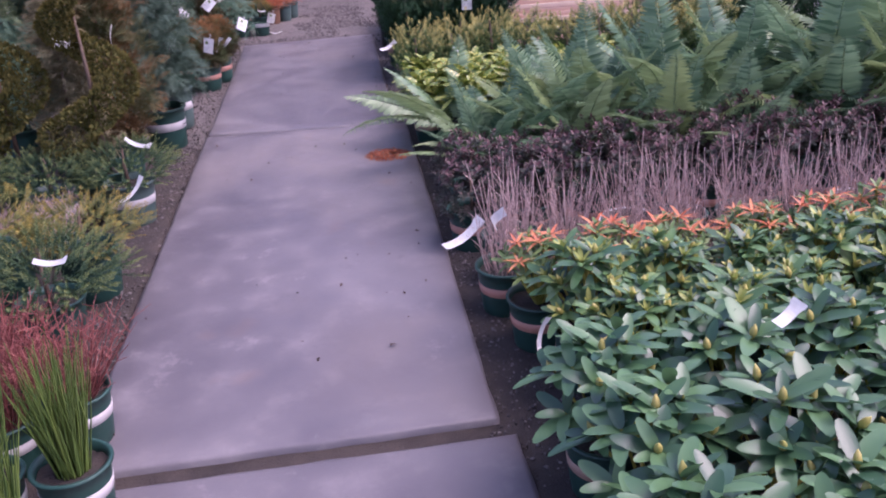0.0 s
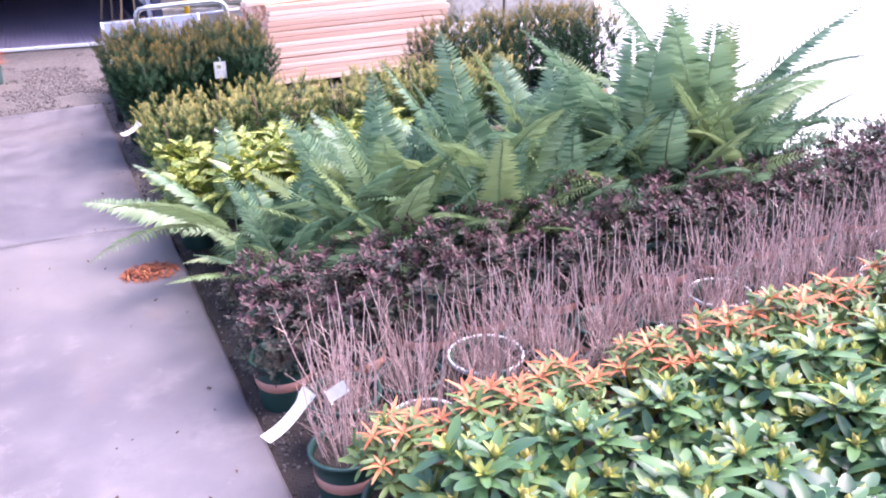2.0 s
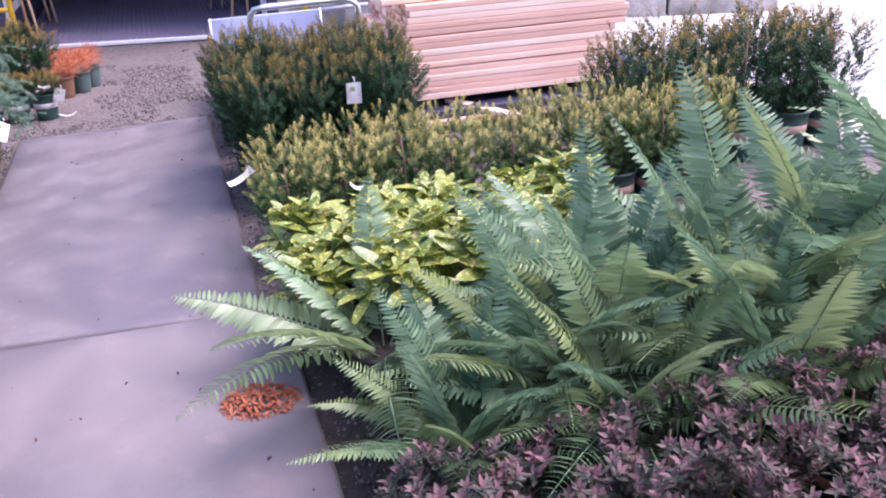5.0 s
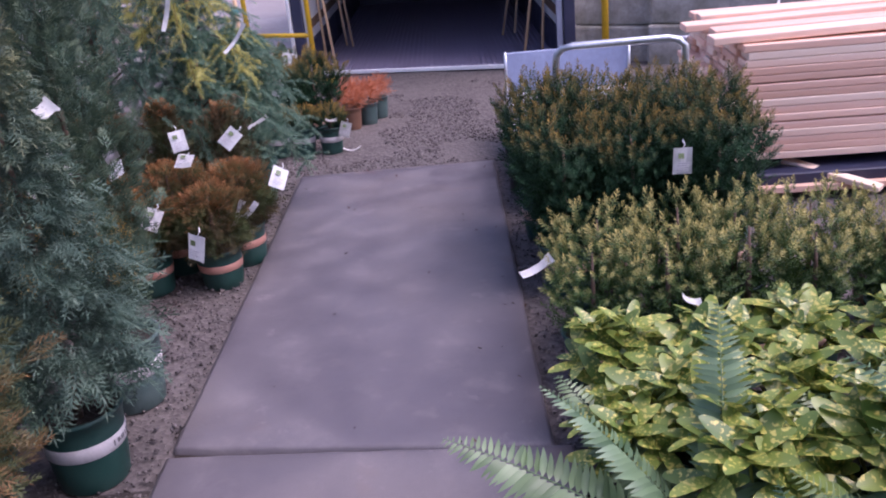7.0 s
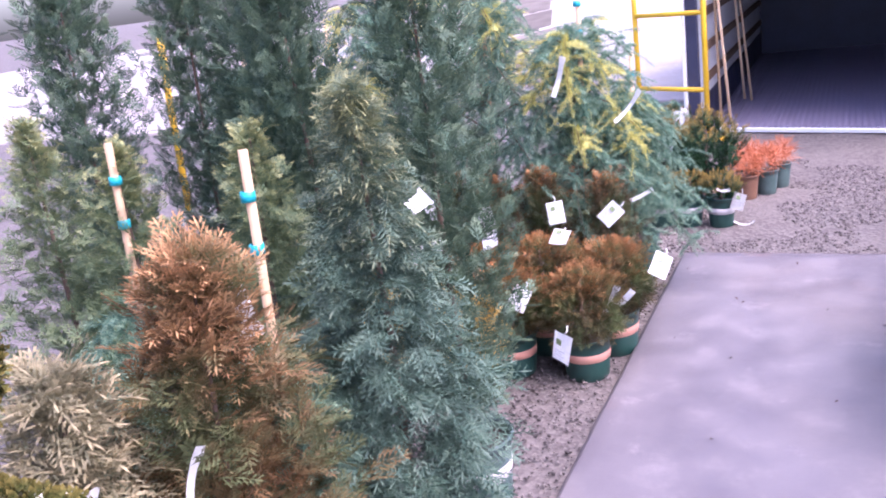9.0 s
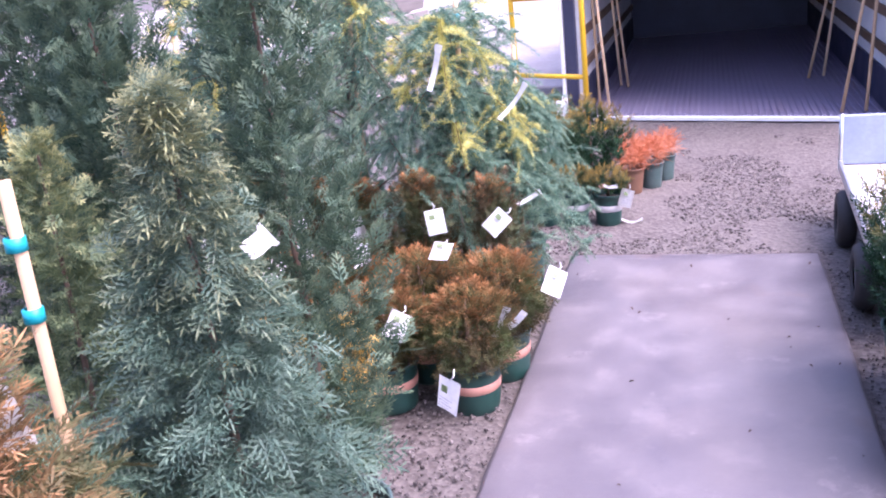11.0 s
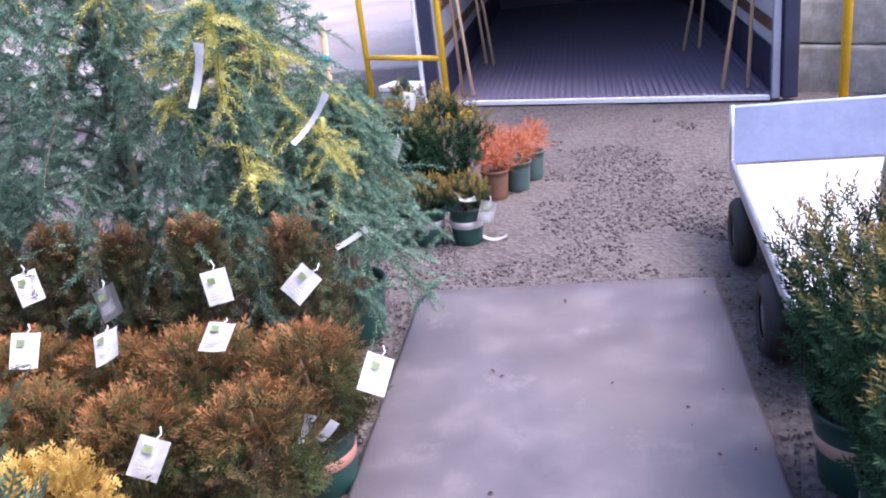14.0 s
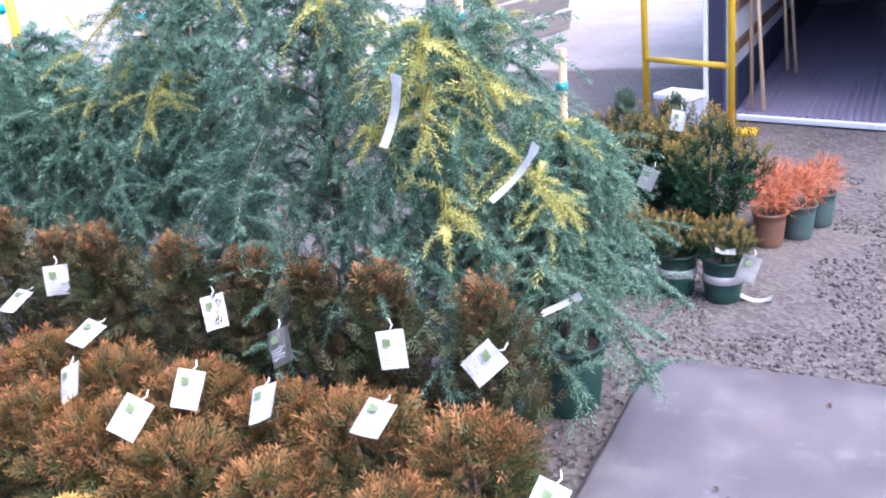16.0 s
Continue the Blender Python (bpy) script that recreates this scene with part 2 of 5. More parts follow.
MAT_FERN = foliage_mat("fern_frond", (0.06, 0.135, 0.072), (0.225, 0.35, 0.20), rough=0.36, spec=0.6, through_light=0.34, other=(0.28, 0.36, 0.14), patch=(0.30, 0.29, 0.10), patch_range=(0.62, 0.8), patch_scale=3)
MAT_AUCUBA = foliage_mat("spotted_aucuba_leaf", (0.09, 0.16, 0.03), (0.26, 0.33, 0.06), rough=0.33, spec=0.6, through_light=0.22, patch=(0.60, 0.54, 0.13), patch_range=(0.56, 0.60), patch_scale=70)
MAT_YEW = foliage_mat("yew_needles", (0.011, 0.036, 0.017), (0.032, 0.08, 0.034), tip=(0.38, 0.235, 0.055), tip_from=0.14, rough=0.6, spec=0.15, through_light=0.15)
MAT_YEW_GOLD = foliage_mat("golden_tip_yew_needles", (0.03, 0.078, 0.026), (0.095, 0.165, 0.05), tip=(0.60, 0.50, 0.17), tip_from=0.10, rough=0.5, spec=0.2, through_light=0.2)
MAT_THUJA_BROWN = foliage_mat("winter_bronze_sprays", (0.034, 0.036, 0.015), (0.115, 0.078, 0.028), tip=(0.42, 0.165, 0.055), tip_from=0.22, rough=0.65, patch=(0.07, 0.098, 0.03), patch_range=(0.43, 0.58), patch_scale=7, through_light=0.15)
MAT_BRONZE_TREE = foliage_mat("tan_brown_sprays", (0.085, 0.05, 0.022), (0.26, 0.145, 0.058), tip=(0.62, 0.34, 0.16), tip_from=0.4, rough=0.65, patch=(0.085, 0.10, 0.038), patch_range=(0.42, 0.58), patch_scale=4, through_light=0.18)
MAT_UPRIGHT = foliage_mat("brown_green_sprays", (0.04, 0.038, 0.018), (0.125, 0.078, 0.032), tip=(0.42, 0.18, 0.06), tip_from=0.55, rough=0.65, patch=(0.06, 0.08, 0.028), patch_range=(0.42, 0.6), patch_scale=9, through_light=0.15)
MAT_THUJA = foliage_mat("blue_green_sprays", (0.04, 0.09, 0.065), (0.125, 0.19, 0.135), tip=(0.34, 0.33, 0.14), tip_from=0.3, rough=0.55, through_light=0.2)
MAT_THUJA_OLIVE = foliage_mat("olive_sprays", (0.09, 0.145, 0.075), (0.20, 0.25, 0.12), tip=(0.42, 0.40, 0.16), rough=0.55, through_light=0.25)
MAT_THUJA_DARK = foliage_mat("dark_green_sprays", (0.032, 0.075, 0.048), (0.10, 0.16, 0.098), tip=(0.16, 0.215, 0.12), rough=0.6, through_light=0.2)
MAT_TANCON = foliage_mat("tan_green_sprays", (0.14, 0.14, 0.08), (0.27, 0.24, 0.14), tip=(0.40, 0.33, 0.19), rough=0.65)
MAT_TOPIARY = foliage_mat("clipped_bronze_green", (0.030, 0.040, 0.010), (0.090, 0.090, 0.022), tip=(0.16, 0.125, 0.032), rough=0.7, spec=0.15, through_light=0.1)
MAT_CEDAR = foliage_mat("blue_cedar_needles", (0.05, 0.125, 0.092), (0.235, 0.38, 0.275), rough=0.55, spec=0.2, tip=(0.31, 0.43, 0.29), through_light=0.25)
MAT_CEDAR_GOLD = foliage_mat("golden_cedar_needles", (0.42, 0.42, 0.11), (0.66, 0.62, 0.19), rough=0.5, tip=(0.76, 0.70, 0.26), through_light=0.3)
MAT_SPRUCE = foliage_mat("spruce_needles", (0.025, 0.06, 0.034), (0.075, 0.13, 0.06), tip=(0.24, 0.28, 0.10), rough=0.55, spec=0.2, through_light=0.2)
MAT_SPRUCE_Y = foliage_mat("yellow_spruce_needles", (0.10, 0.13, 0.04), (0.22, 0.22, 0.065), tip=(0.46, 0.33, 0.07), rough=0.5)
MAT_GOLD = foliage_mat("gold_sprays", (0.42, 0.26, 0.05), (0.60, 0.40, 0.09), tip=(0.72, 0.52, 0.16), rough=0.6)
MAT_ORANGE = foliage_mat("orange_dry_foliage", (0.42, 0.11, 0.045), (0.62, 0.24, 0.11), rough=0.6)
MAT_BARKMULCH = foliage_mat("red_brown_leaf_flakes", (0.22, 0.055, 0.025), (0.42, 0.14, 0.06), rough=0.75, through_light=0.0)
MAT_LITTER = foliage_mat("dark_litter", (0.03, 0.02, 0.018), (0.10, 0.06, 0.045), rough=0.85, through_light=0.0)


# ---- mesh helpers ----
def part(name, bm, material, parent, label=""):
    """Links a bmesh as one mesh object under a thing or a part."""
    me = bpy.data.meshes.new(name)
    bm.normal_update()
    bm.to_mesh(me)
    bm.free()
    me.materials.append(material)
    ob = new(name, me)
    ob.parent = parent
    if label:
        ob["label"] = label
    return ob


def root(name, m, label, category, group="", kind=""):
    ob = new(name)
    ob.matrix_basis = m
    ob.empty_display_size = 0.1
    return tagged(ob, label, category, group, kind)


def box_bm(size, at=(0, 0, 0), bevel=0.004, turn=None, bm=None, segments=1):
    """A bevelled box of that size centred at a point."""
    bm = bm or bmesh.new()
    m = Matrix.Translation(at) @ (turn.to_4x4() if turn else Matrix.Identity(4)) @ Matrix.Diagonal((*size, 1))
    made = bmesh.ops.create_cube(bm, size=1, matrix=m)
    if bevel:
        edges = list({e for v in made["verts"] for e in v.link_edges})
        bmesh.ops.bevel(bm, geom=edges, offset=bevel, segments=segments, affect="EDGES", profile=0.6)
    return bm


def tube_bm(points, radius, sides=10, bm=None, cap=True):
    """A round tube along points; radius a number or one for each point."""
    bm = bm or bmesh.new()
    pts = [Vector(p) for p in points]
    radii = radius if isinstance(radius, (list, tuple)) else [radius] * len(pts)
    rings = []
    ref = Vector((0.31, 0.17, 0.93))
    for i, p in enumerate(pts):
        d = (pts[min(i + 1, len(pts) - 1)] - pts[max(i - 1, 0)]).normalized()
        if abs(d.dot(ref)) > 0.95:
            ref = Vector((0.9, 0.3, 0.1))
        x = d.cross(ref).normalized()
        y = d.cross(x)
        rings.append([bm.verts.new(p + (x * math.cos(a) + y * math.sin(a)) * radii[i]) for a in (k * math.tau / sides for k in range(sides))])
    for a, b in zip(rings, rings[1:]):
        for k in range(sides):
            f = bm.faces.new((a[k], a[(k + 1) % sides], b[(k + 1) % sides], b[k]))
            f.smooth = True
    if cap:
        bm.faces.new(list(reversed(rings[0])))
        bm.faces.new(rings[-1])
    bmesh.ops.recalc_face_normals(bm, faces=bm.faces)
    return bm


def lathe_bm(profile, sides=28, bm=None):
    """Turns (radius, height) points about the z axis."""
    bm = bm or bmesh.new()
    rings = []
    for r, z in profile:
        rings.append([bm.verts.new((r * math.cos(a), r * math.sin(a), z)) for a in (k * math.tau / sides for k in range(sides))])
    for a, b in zip(rings, rings[1:]):
        for k in range(sides):
            f = bm.faces.new((a[k], a[(k + 1) % sides], b[(k + 1) % sides], b[k]))
            f.smooth = True
    return bm


def rough_slab(x0, x1, y0, y1, top, thick, seed, skew=(0, 0)):
    """A cast slab with slightly worn, wandering edges."""
    bm = bmesh.new()
    us = [0, 0.012] + [k / 14 for k in range(1, 14)] + [0.988, 1]
    cells, rim = max(6, int((y1 - y0) / 0.09)), 0.014 / (y1 - y0)
    vs = [0, rim] + [k / cells for k in range(1, cells)] + [1 - rim, 1]
    nx, ny = len(us) - 1, len(vs) - 1
    grid = []
    for j, v in enumerate(vs):
        row = []
        for i, u in enumerate(us):
            x, y = x0 + (x1 - x0) * u, y0 + (y1 - y0) * v + (u - 0.5) * (skew[0] * (1 - v) + skew[1] * v)
            w = noise.noise((x * 6 + seed, y * 6, seed)) * 0.006
            edge = i in (0, nx) or j in (0, ny)
            if edge:
                x += w * 1.3
                y += noise.noise((x * 9, y * 9, seed + 5)) * 0.008
            z = top + noise.noise((x * 1.2, y * 1.2, seed)) * 0.003 - (0.006 if edge else 0)
            row.append(bm.verts.new((x, y, z)))
        grid.append(row)
    for j in range(ny):
        for i in range(nx):
            bm.faces.new((grid[j][i], grid[j][i + 1], grid[j + 1][i + 1], grid[j + 1][i])).smooth = True
    border = [e for e in bm.edges if e.is_boundary]
    low = bmesh.ops.extrude_edge_only(bm, edges=border)["geom"]
    for v in low:
        if isinstance(v, bmesh.types.BMVert):
            v.co.z = top - thick
    bmesh.ops.recalc_face_normals(bm, faces=bm.faces)
    return bm


# ---- the ground ----
def ground_height(x, y):
    """Level, with slight waves near the path."""
    near = max(0.0, 1 - math.hypot(x, y - 3) / 14)
    return -0.035 + 0.012 * near * noise.noise((x * 2.1, y * 2.1, 0)) + 0.012 * near * (1 if y > 2.96 else 0)


def build_ground():
    xs = [-900, -120, -40, -20, -12, -8, -6, -5] + [-4.4 + 0.2 * k for k in range(45)] + [5.2, 6, 8, 12, 20, 40, 120, 900]
    ys = [-900, -120, -40, -20, -12, -9] + [-7 + 0.2 * k for k in range(76)] + [8.6, 9.4, 10.5, 12, 14, 17, 22, 40, 120, 900]
    bm = bmesh.new()
    g = [[bm.verts.new((x, y, ground_height(x, y))) for x in xs] for y in ys]
    for j in range(len(ys) - 1):
        for i in range(len(xs) - 1):
            bm.faces.new((g[j][i], g[j][i + 1], g[j + 1][i + 1], g[j + 1][i])).smooth = True
    me = bpy.data.meshes.new("ground")
    bm.to_mesh(me)
    bm.free()
    me.materials.append(MAT_GRAVEL)
    tagged(new("ground", me), "dark grey crushed gravel ground of the yard", "ground", kind="structure")


build_ground()


def setting(name, bm, material, label, category):
    ob = part(name, bm, material, None)
    return tagged(ob, label, category, kind="structure")


setting("pavement", rough_slab(-0.60, 0.60, 0.0, 2.95, 0.0, 0.06, 3, (-0.14, 0.0)), MAT_SLAB, "purple-grey concrete walkway slab with stains and litter", "pavement")
setting("pavement", rough_slab(-0.61, 0.66, -3.30, -0.018, 0.0, 0.06, 11, (0.02, -0.10)), MAT_SLAB, "worn purple-grey concrete walkway slab with pale scuffs", "pavement")
setting("pavement", rough_slab(-0.62, 0.70, -7.6, -3.375, -0.004, 0.06, 19, (0, 0.02)), MAT_SLAB, "worn purple-grey concrete walkway slab beside a soil gap", "pavement")
# concrete apron of the yard beyond the beds; its sunlight is painted as pale colour
yard = rough_slab(3.9, 30.0, -3.0, 12.0, -0.006, 0.05, 23)
back = rough_slab(-40.0, 3.85, 8.3, 40.0, -0.006, 0.05, 29)
setting("yard_pavement", back, MAT_BACKYARD, "pale packed yard surface behind the trailer", "pavement")
setting("yard_pavement", yard, MAT_YARD, "concrete yard beyond the plant beds, sunlight painted as a pale tone", "pavement")


# ---- storage trailer with its open end to the path ----
TRAILER_AT, TRAILER_W, TRAILER_D, SKEW = Vector((-0.97, 5.77, 0)), 2.38, 6.0, 0.66


def skewed(x, y):
    """The open end stands at an angle to the trailer's sides."""
    return y + SKEW * (1 - x / TRAILER_W) * (1 - y / TRAILER_D)


def skew_bm(bm):
    for v in bm.verts:
        v.co.y = skewed(v.co.x, v.co.y)
    return bm


def build_trailer():
    w, deep, high = TRAILER_W, TRAILER_D, 2.45
    r = root("storage_trailer", Matrix.Translation(TRAILER_AT), "open storage trailer with dark ribbed floor and white lined walls", "trailer")
    part("floor_pan", skew_bm(box_bm((w, deep, 0.05), (w / 2, deep / 2 + 0.02, -0.012), 0.002)), MAT_RIBFLOOR, r)
    mesh = None
    for k in range(46):
        if mesh is None:
            rib = part("floor_rib", box_bm((0.028, deep - 0.75, 0.014), (0, (deep - 0.75) / 2, 0), 0.004), MAT_RIBFLOOR, r)
            mesh = rib.data
        else:
            rib = new("floor_rib", mesh)
            rib.parent = r
        x = 0.06 + k * (w - 0.12) / 45
        rib.location = (x, skewed(x, 0.03), 0.02)
    part("threshold", skew_bm(box_bm((w - 0.1, 0.05, 0.035), (w / 2, -0.012, 0.002), 0.004)), MAT_TAG, r, "worn white threshold strip")
    for x in (-0.02, w + 0.02):
        part("side_wall", skew_bm(box_bm((0.05, deep, high), (x, deep / 2 + 0.06, high / 2), 0.004)), MAT_WHITEWALL, r)
    for x in (0.017, w - 0.017):
        part("kick_panel", skew_bm(box_bm((0.02, deep - 0.1, 0.30), (x, deep / 2 + 0.08, 0.17), 0.004)), MAT_NAVY, r, "dark scuffed kick panel")
        for z in (0.46, 0.74, 1.05, 1.4, 1.8):
            part("wall_rail", skew_bm(box_bm((0.03, deep - 0.1, 0.075), (x, deep / 2 + 0.08, z), 0.006)), MAT_RAILWOOD, r, "brown timber rail")
    part("end_wall", box_bm((w + 0.1, 0.05, high), (w / 2, deep + 0.09, high / 2), 0.004), MAT_NAVY, r)
    part("roof", skew_bm(box_bm((w + 0.1, deep + 0.06, 0.06), (w / 2, deep / 2 + 0.05, high + 0.03), 0.004)), MAT_NAVY, r)
    for x in (-0.09, w + 0.07):
        part("corner_post", box_bm((0.10, 0.10, high), (x, skewed(x, 0.0), high / 2), 0.012, segments=2), MAT_NAVY, r)
    part("door_edge", box_bm((0.03, 0.07, high), (-0.16, SKEW - 0.02, high / 2), 0.005), MAT_TAG, r, "white door edge strip")
    part("door_edge", box_bm((0.05, 0.05, high), (w - 0.018, -0.02, high / 2), 0.005), MAT_GREYSTEEL, r, "grey steel door edge")


build_trailer()


def leaning_stake(foot, top, radius=0.014, label="bare wooden stake leaning on the trailer wall"):
    f, t = (TRAILER_AT + Vector((p[0], skewed(p[0], p[1]), p[2])) for p in (foot, top))
    ob = part("wooden_stake", tube_bm([Vector(), (t - f) * 0.5 + Vector((0.004, 0, 0)), t - f], [radius, radius * 0.95, radius * 0.85], 8), MAT_STAKE, None)
    ob.location = f
    tagged(ob, label, "stake", "stakes in the trailer")


for foot, top in (((0.22, 0.10, 0.03), (0.05, 0.45, 1.7)), ((0.13, 0.14, 0.03), (0.04, 0.5, 1.75)), ((0.20, 1.6, 0.03), (0.05, 1.9, 1.7)), ((0.28, 1.5, 0.03), (0.06, 2.1, 1.7)),
                  ((2.05, 0.12, 0.03), (2.32, 0.42, 1.7)), ((2.22, 0.15, 0.03), (2.34, 0.5, 1.72)), ((1.96, 1.7, 0.03), (2.31, 2.0, 1.7)), ((2.1, 1.8, 0.03), (2.33, 2.3, 1.7))):
    leaning_stake(foot, top)


# ---- yellow scaffold frame and pole ----
def scaffold():
    a, b = Vector((-0.90, 6.08, 0)), Vector((-1.56, 6.43, 0))
    d = b - a
    r = root("scaffold_frame", Matrix.Translation(a), "yellow painted scaffold frame standing on the gravel", "scaffold")
    for p in (Vector(), d):
        part("upright", tube_bm([p + Vector((0, 0, z)) for z in (-0.03, 1.0, 2.0)], 0.024, 12), MAT_YELLOW, r)
    for z in (0.42, 1.08, 1.72):
        part("rung", tube_bm([Vector((0, 0, z)), d * 0.5 + Vector((0, 0, z)), d + Vector((0, 0, z))], 0.021, 10), MAT_YELLOW, r)
    part("foot_plate", box_bm((0.20, 0.16, 0.02), (0.07, -0.02, -0.012), 0.004), MAT_YELLOW, r)


scaffold()
pole = root("yellow_pole", Matrix.Translation((1.76, 5.50, -0.02)), "tall yellow painted steel pole on the ground", "pole")
part("shaft", tube_bm([(0, 0, 0), (0, 0, 1.2), (0, 0, 2.3)], 0.030, 14), MAT_YELLOW, pole)
part("base_plate", lathe_bm([(0.0, 0.03), (0.06, 0.03), (0.07, 0.02), (0.07, 0.0)]), MAT_YELLOW, pole)
pole2 = root("yellow_pole", Matrix.Translation((-5.0, 4.0, -0.02)), "yellow painted steel pole standing in the yard", "pole")
part("shaft", tube_bm([(-0.05, 0, 0), (0.0, 0, 1.0), (0.05, 0, 1.5)], 0.030, 14), MAT_YELLOW, pole2)


# ---- flat cart with headboard, tray, rails and wheels ----
def wheel(parent, at, axis_x=True):
    ring = [(0.075, -0.035), (0.09, -0.045), (0.12, -0.042), (0.138, -0.025), (0.142, 0.0), (0.138, 0.025), (0.12, 0.042), (0.09, 0.045), (0.075, 0.035)]
    hub = [(0.0, -0.03), (0.03, -0.03), (0.035, -0.018), (0.077, -0.03), (0.077, 0.03), (0.035, 0.018), (0.03, 0.03), (0.0, 0.03)]
    tyre = part("wheel", lathe_bm(ring, 30), MAT_RUBBER, parent, "black rubber wheel")
    tyre.matrix_basis = Matrix.Translation(at) @ pose(0, 0, 0, 0, 90, 0)
    part("rim", lathe_bm(hub, 24), MAT_GREYSTEEL, tyre, "grey steel rim")


def build_cart():
    a, b = Vector((0.745, 3.48, 0)), Vector((1.55, 3.45, 0))
    u = (b - a).normalized()
    m = Matrix.Translation(a) @ Matrix(((u.x, -u.y, 0), (u.y, u.x, 0), (0, 0, 1))).to_4x4()
    w = 0.80
    r = root("flat_cart", m, "flat nursery cart with blue-grey headboard and worn white tray", "cart")
    part("headboard", box_bm((w, 0.022, 0.26), (w / 2, 0, 0.42), 0.006), MAT_BLUEBOARD, r, "scuffed blue-grey headboard")
    part("tray", box_bm((w, 1.45, 0.022), (w / 2, -0.735, 0.275), 0.005), MAT_TRAY, r, "worn white tray floor with peeling paint")
    for x in (0.0, w):
        part("side_lip", box_bm((0.022, 1.45, 0.05), (x, -0.735, 0.29), 0.005), MAT_GALV, r)
        part("headboard_edge", tube_bm([(x, -0.02, 0.28), (x, -0.012, 0.42), (x, -0.005, 0.555)], 0.011, 8), MAT_GALV, r)
    part("chassis", box_bm((w - 0.2, 1.3, 0.04), (w / 2, -0.75, 0.235), 0.004), MAT_RUBBER, r)
    for y in (-0.36, -1.12):
        part("axle", tube_bm([(0.03, y, 0.11), (w - 0.03, y, 0.11)], 0.014, 10), MAT_RUBBER, r)
        part("axle_bracket", box_bm((0.08, 0.05, 0.14), (0.16, y, 0.165), 0.004), MAT_RUBBER, r)
        part("axle_bracket", box_bm((0.08, 0.05, 0.14), (w - 0.16, y, 0.165), 0.004), MAT_RUBBER, r)
        for x in (0.0, w):
            wheel(r, (x, y, 0.112))
    arc = [(0.18, 0.30), (0.17, 0.74), (0.175, 0.79), (0.20, 0.82), (0.25, 0.83), (0.5, 0.83), (0.70, 0.83), (0.75, 0.82), (0.78, 0.79), (0.785, 0.74), (0.79, 0.30)]
    part("push_handle", tube_bm([(x + 0.03, -1.50 - 0.10 * (z - 0.3), z) for x, z in arc], 0.018, 12), MAT_GALV, r, "bent galvanised tube handle")
    part("headboard_rail", tube_bm([(w - 0.01, 0.05, 0.53), (w + 0.3, 0.1, 0.53), (w + 0.62, 0.14, 0.53)], 0.016, 10), MAT_GREYSTEEL, r)


build_cart()


# ---- stacked lumber on bearers ----
def build_lumber():
    # boards lie along x; end face towards the path
    made = {}
    rng = random.Random(5)
    r = root("lumber_stack", Matrix.Translation((1.83, 2.0, 0.0)) @ pose(0, 0, 0, 0, 0, -3.5), "stack of fresh pinkish sawn boards on dark bearers", "lumber")
    part("platform", box_bm((1.9, 1.45, 0.09), (0.85, 0.65, 0.055), 0.006), MAT_NAVY, r, "dark platform under the boards")
    part("bottom_rail", box_bm((1.9, 0.04, 0.035), (0.85, -0.10, 0.03), 0.004), MAT_LUMBER, r)
    layers, z = 15, 0.155
    for k in range(layers):
        h = 0.037
        gap = 0.007 if k in (4, 9) else 0.0015
        for j in range(9):
            wd = 0.138
            key = (j + k) % 4
            if key not in made:
                made[key] = box_bm((1.42 + 0.012 * key, wd, h), (0.71, 0, 0), 0.004)
                ob = part("board", made[key], MAT_LUMBER, r)
                made[key] = ob.data
            else:
                ob = new("board", made[key])
                ob.parent = r
            ob.location = (rng.uniform(-0.02, 0.015) - (0.07 if k < 9 else 0.0), 0.07 + j * 0.143 + rng.uniform(-0.003, 0.003), z + h / 2)
        z += h + gap
    for j, (dx, dy, turn) in enumerate(((-0.16, 0.10, 2), (-0.10, 0.30, -1), (-0.20, 0.52, 1.5), (-0.05, 0.8, -2))):
        ob = new("board", made[j % 4])
        ob.parent = r
        ob.matrix_basis = pose(dx, dy, z + 0.02 + 0.002 * j, 0, -0.8, turn)
    loose = part("loose_board", box_bm((0.5, 0.07, 0.03), (0, 0, 0), 0.004), MAT_LUMBER, r)
    loose.matrix_basis = pose(0.42, -0.05, 0.075, 0, 8, -42)


build_lumber()


# ---- concrete block wall and what stands on it ----
def block(at, size, rz, label="large stained concrete retaining block with mossy streaks"):
    bm = box_bm(size, (0, 0, size[2] / 2), 0.02, segments=2)
    bmesh.ops.subdivide_edges(bm, edges=[e for e in bm.edges if e.calc_length() > 0.25], cuts=4, use_grid_fill=True)
    for v in bm.verts:
        v.co += Vector(noise.noise_vector(v.co * 4 + Vector(at))) * 0.008
    ob = part("concrete_block", bm, MAT_BLOCK, None)
    ob.matrix_basis = pose(*at, 0, 0, rz)
    tagged(ob, label, "block", "blocks of the retaining wall")


block((2.04, 6.10, -0.05), (0.78, 0.6, 0.33), -31)
block((2.06, 6.16, 0.285), (0.78, 0.6, 0.30), -31)
for k in range(4):
    block((2.72 + k * 0.98, 5.60 - k * 0.38, -0.05), (1.03, 0.6, 0.36), -21)
    block((2.76 + k * 0.98, 5.66 - k * 0.38, 0.315), (1.03, 0.6, 0.42), -21)


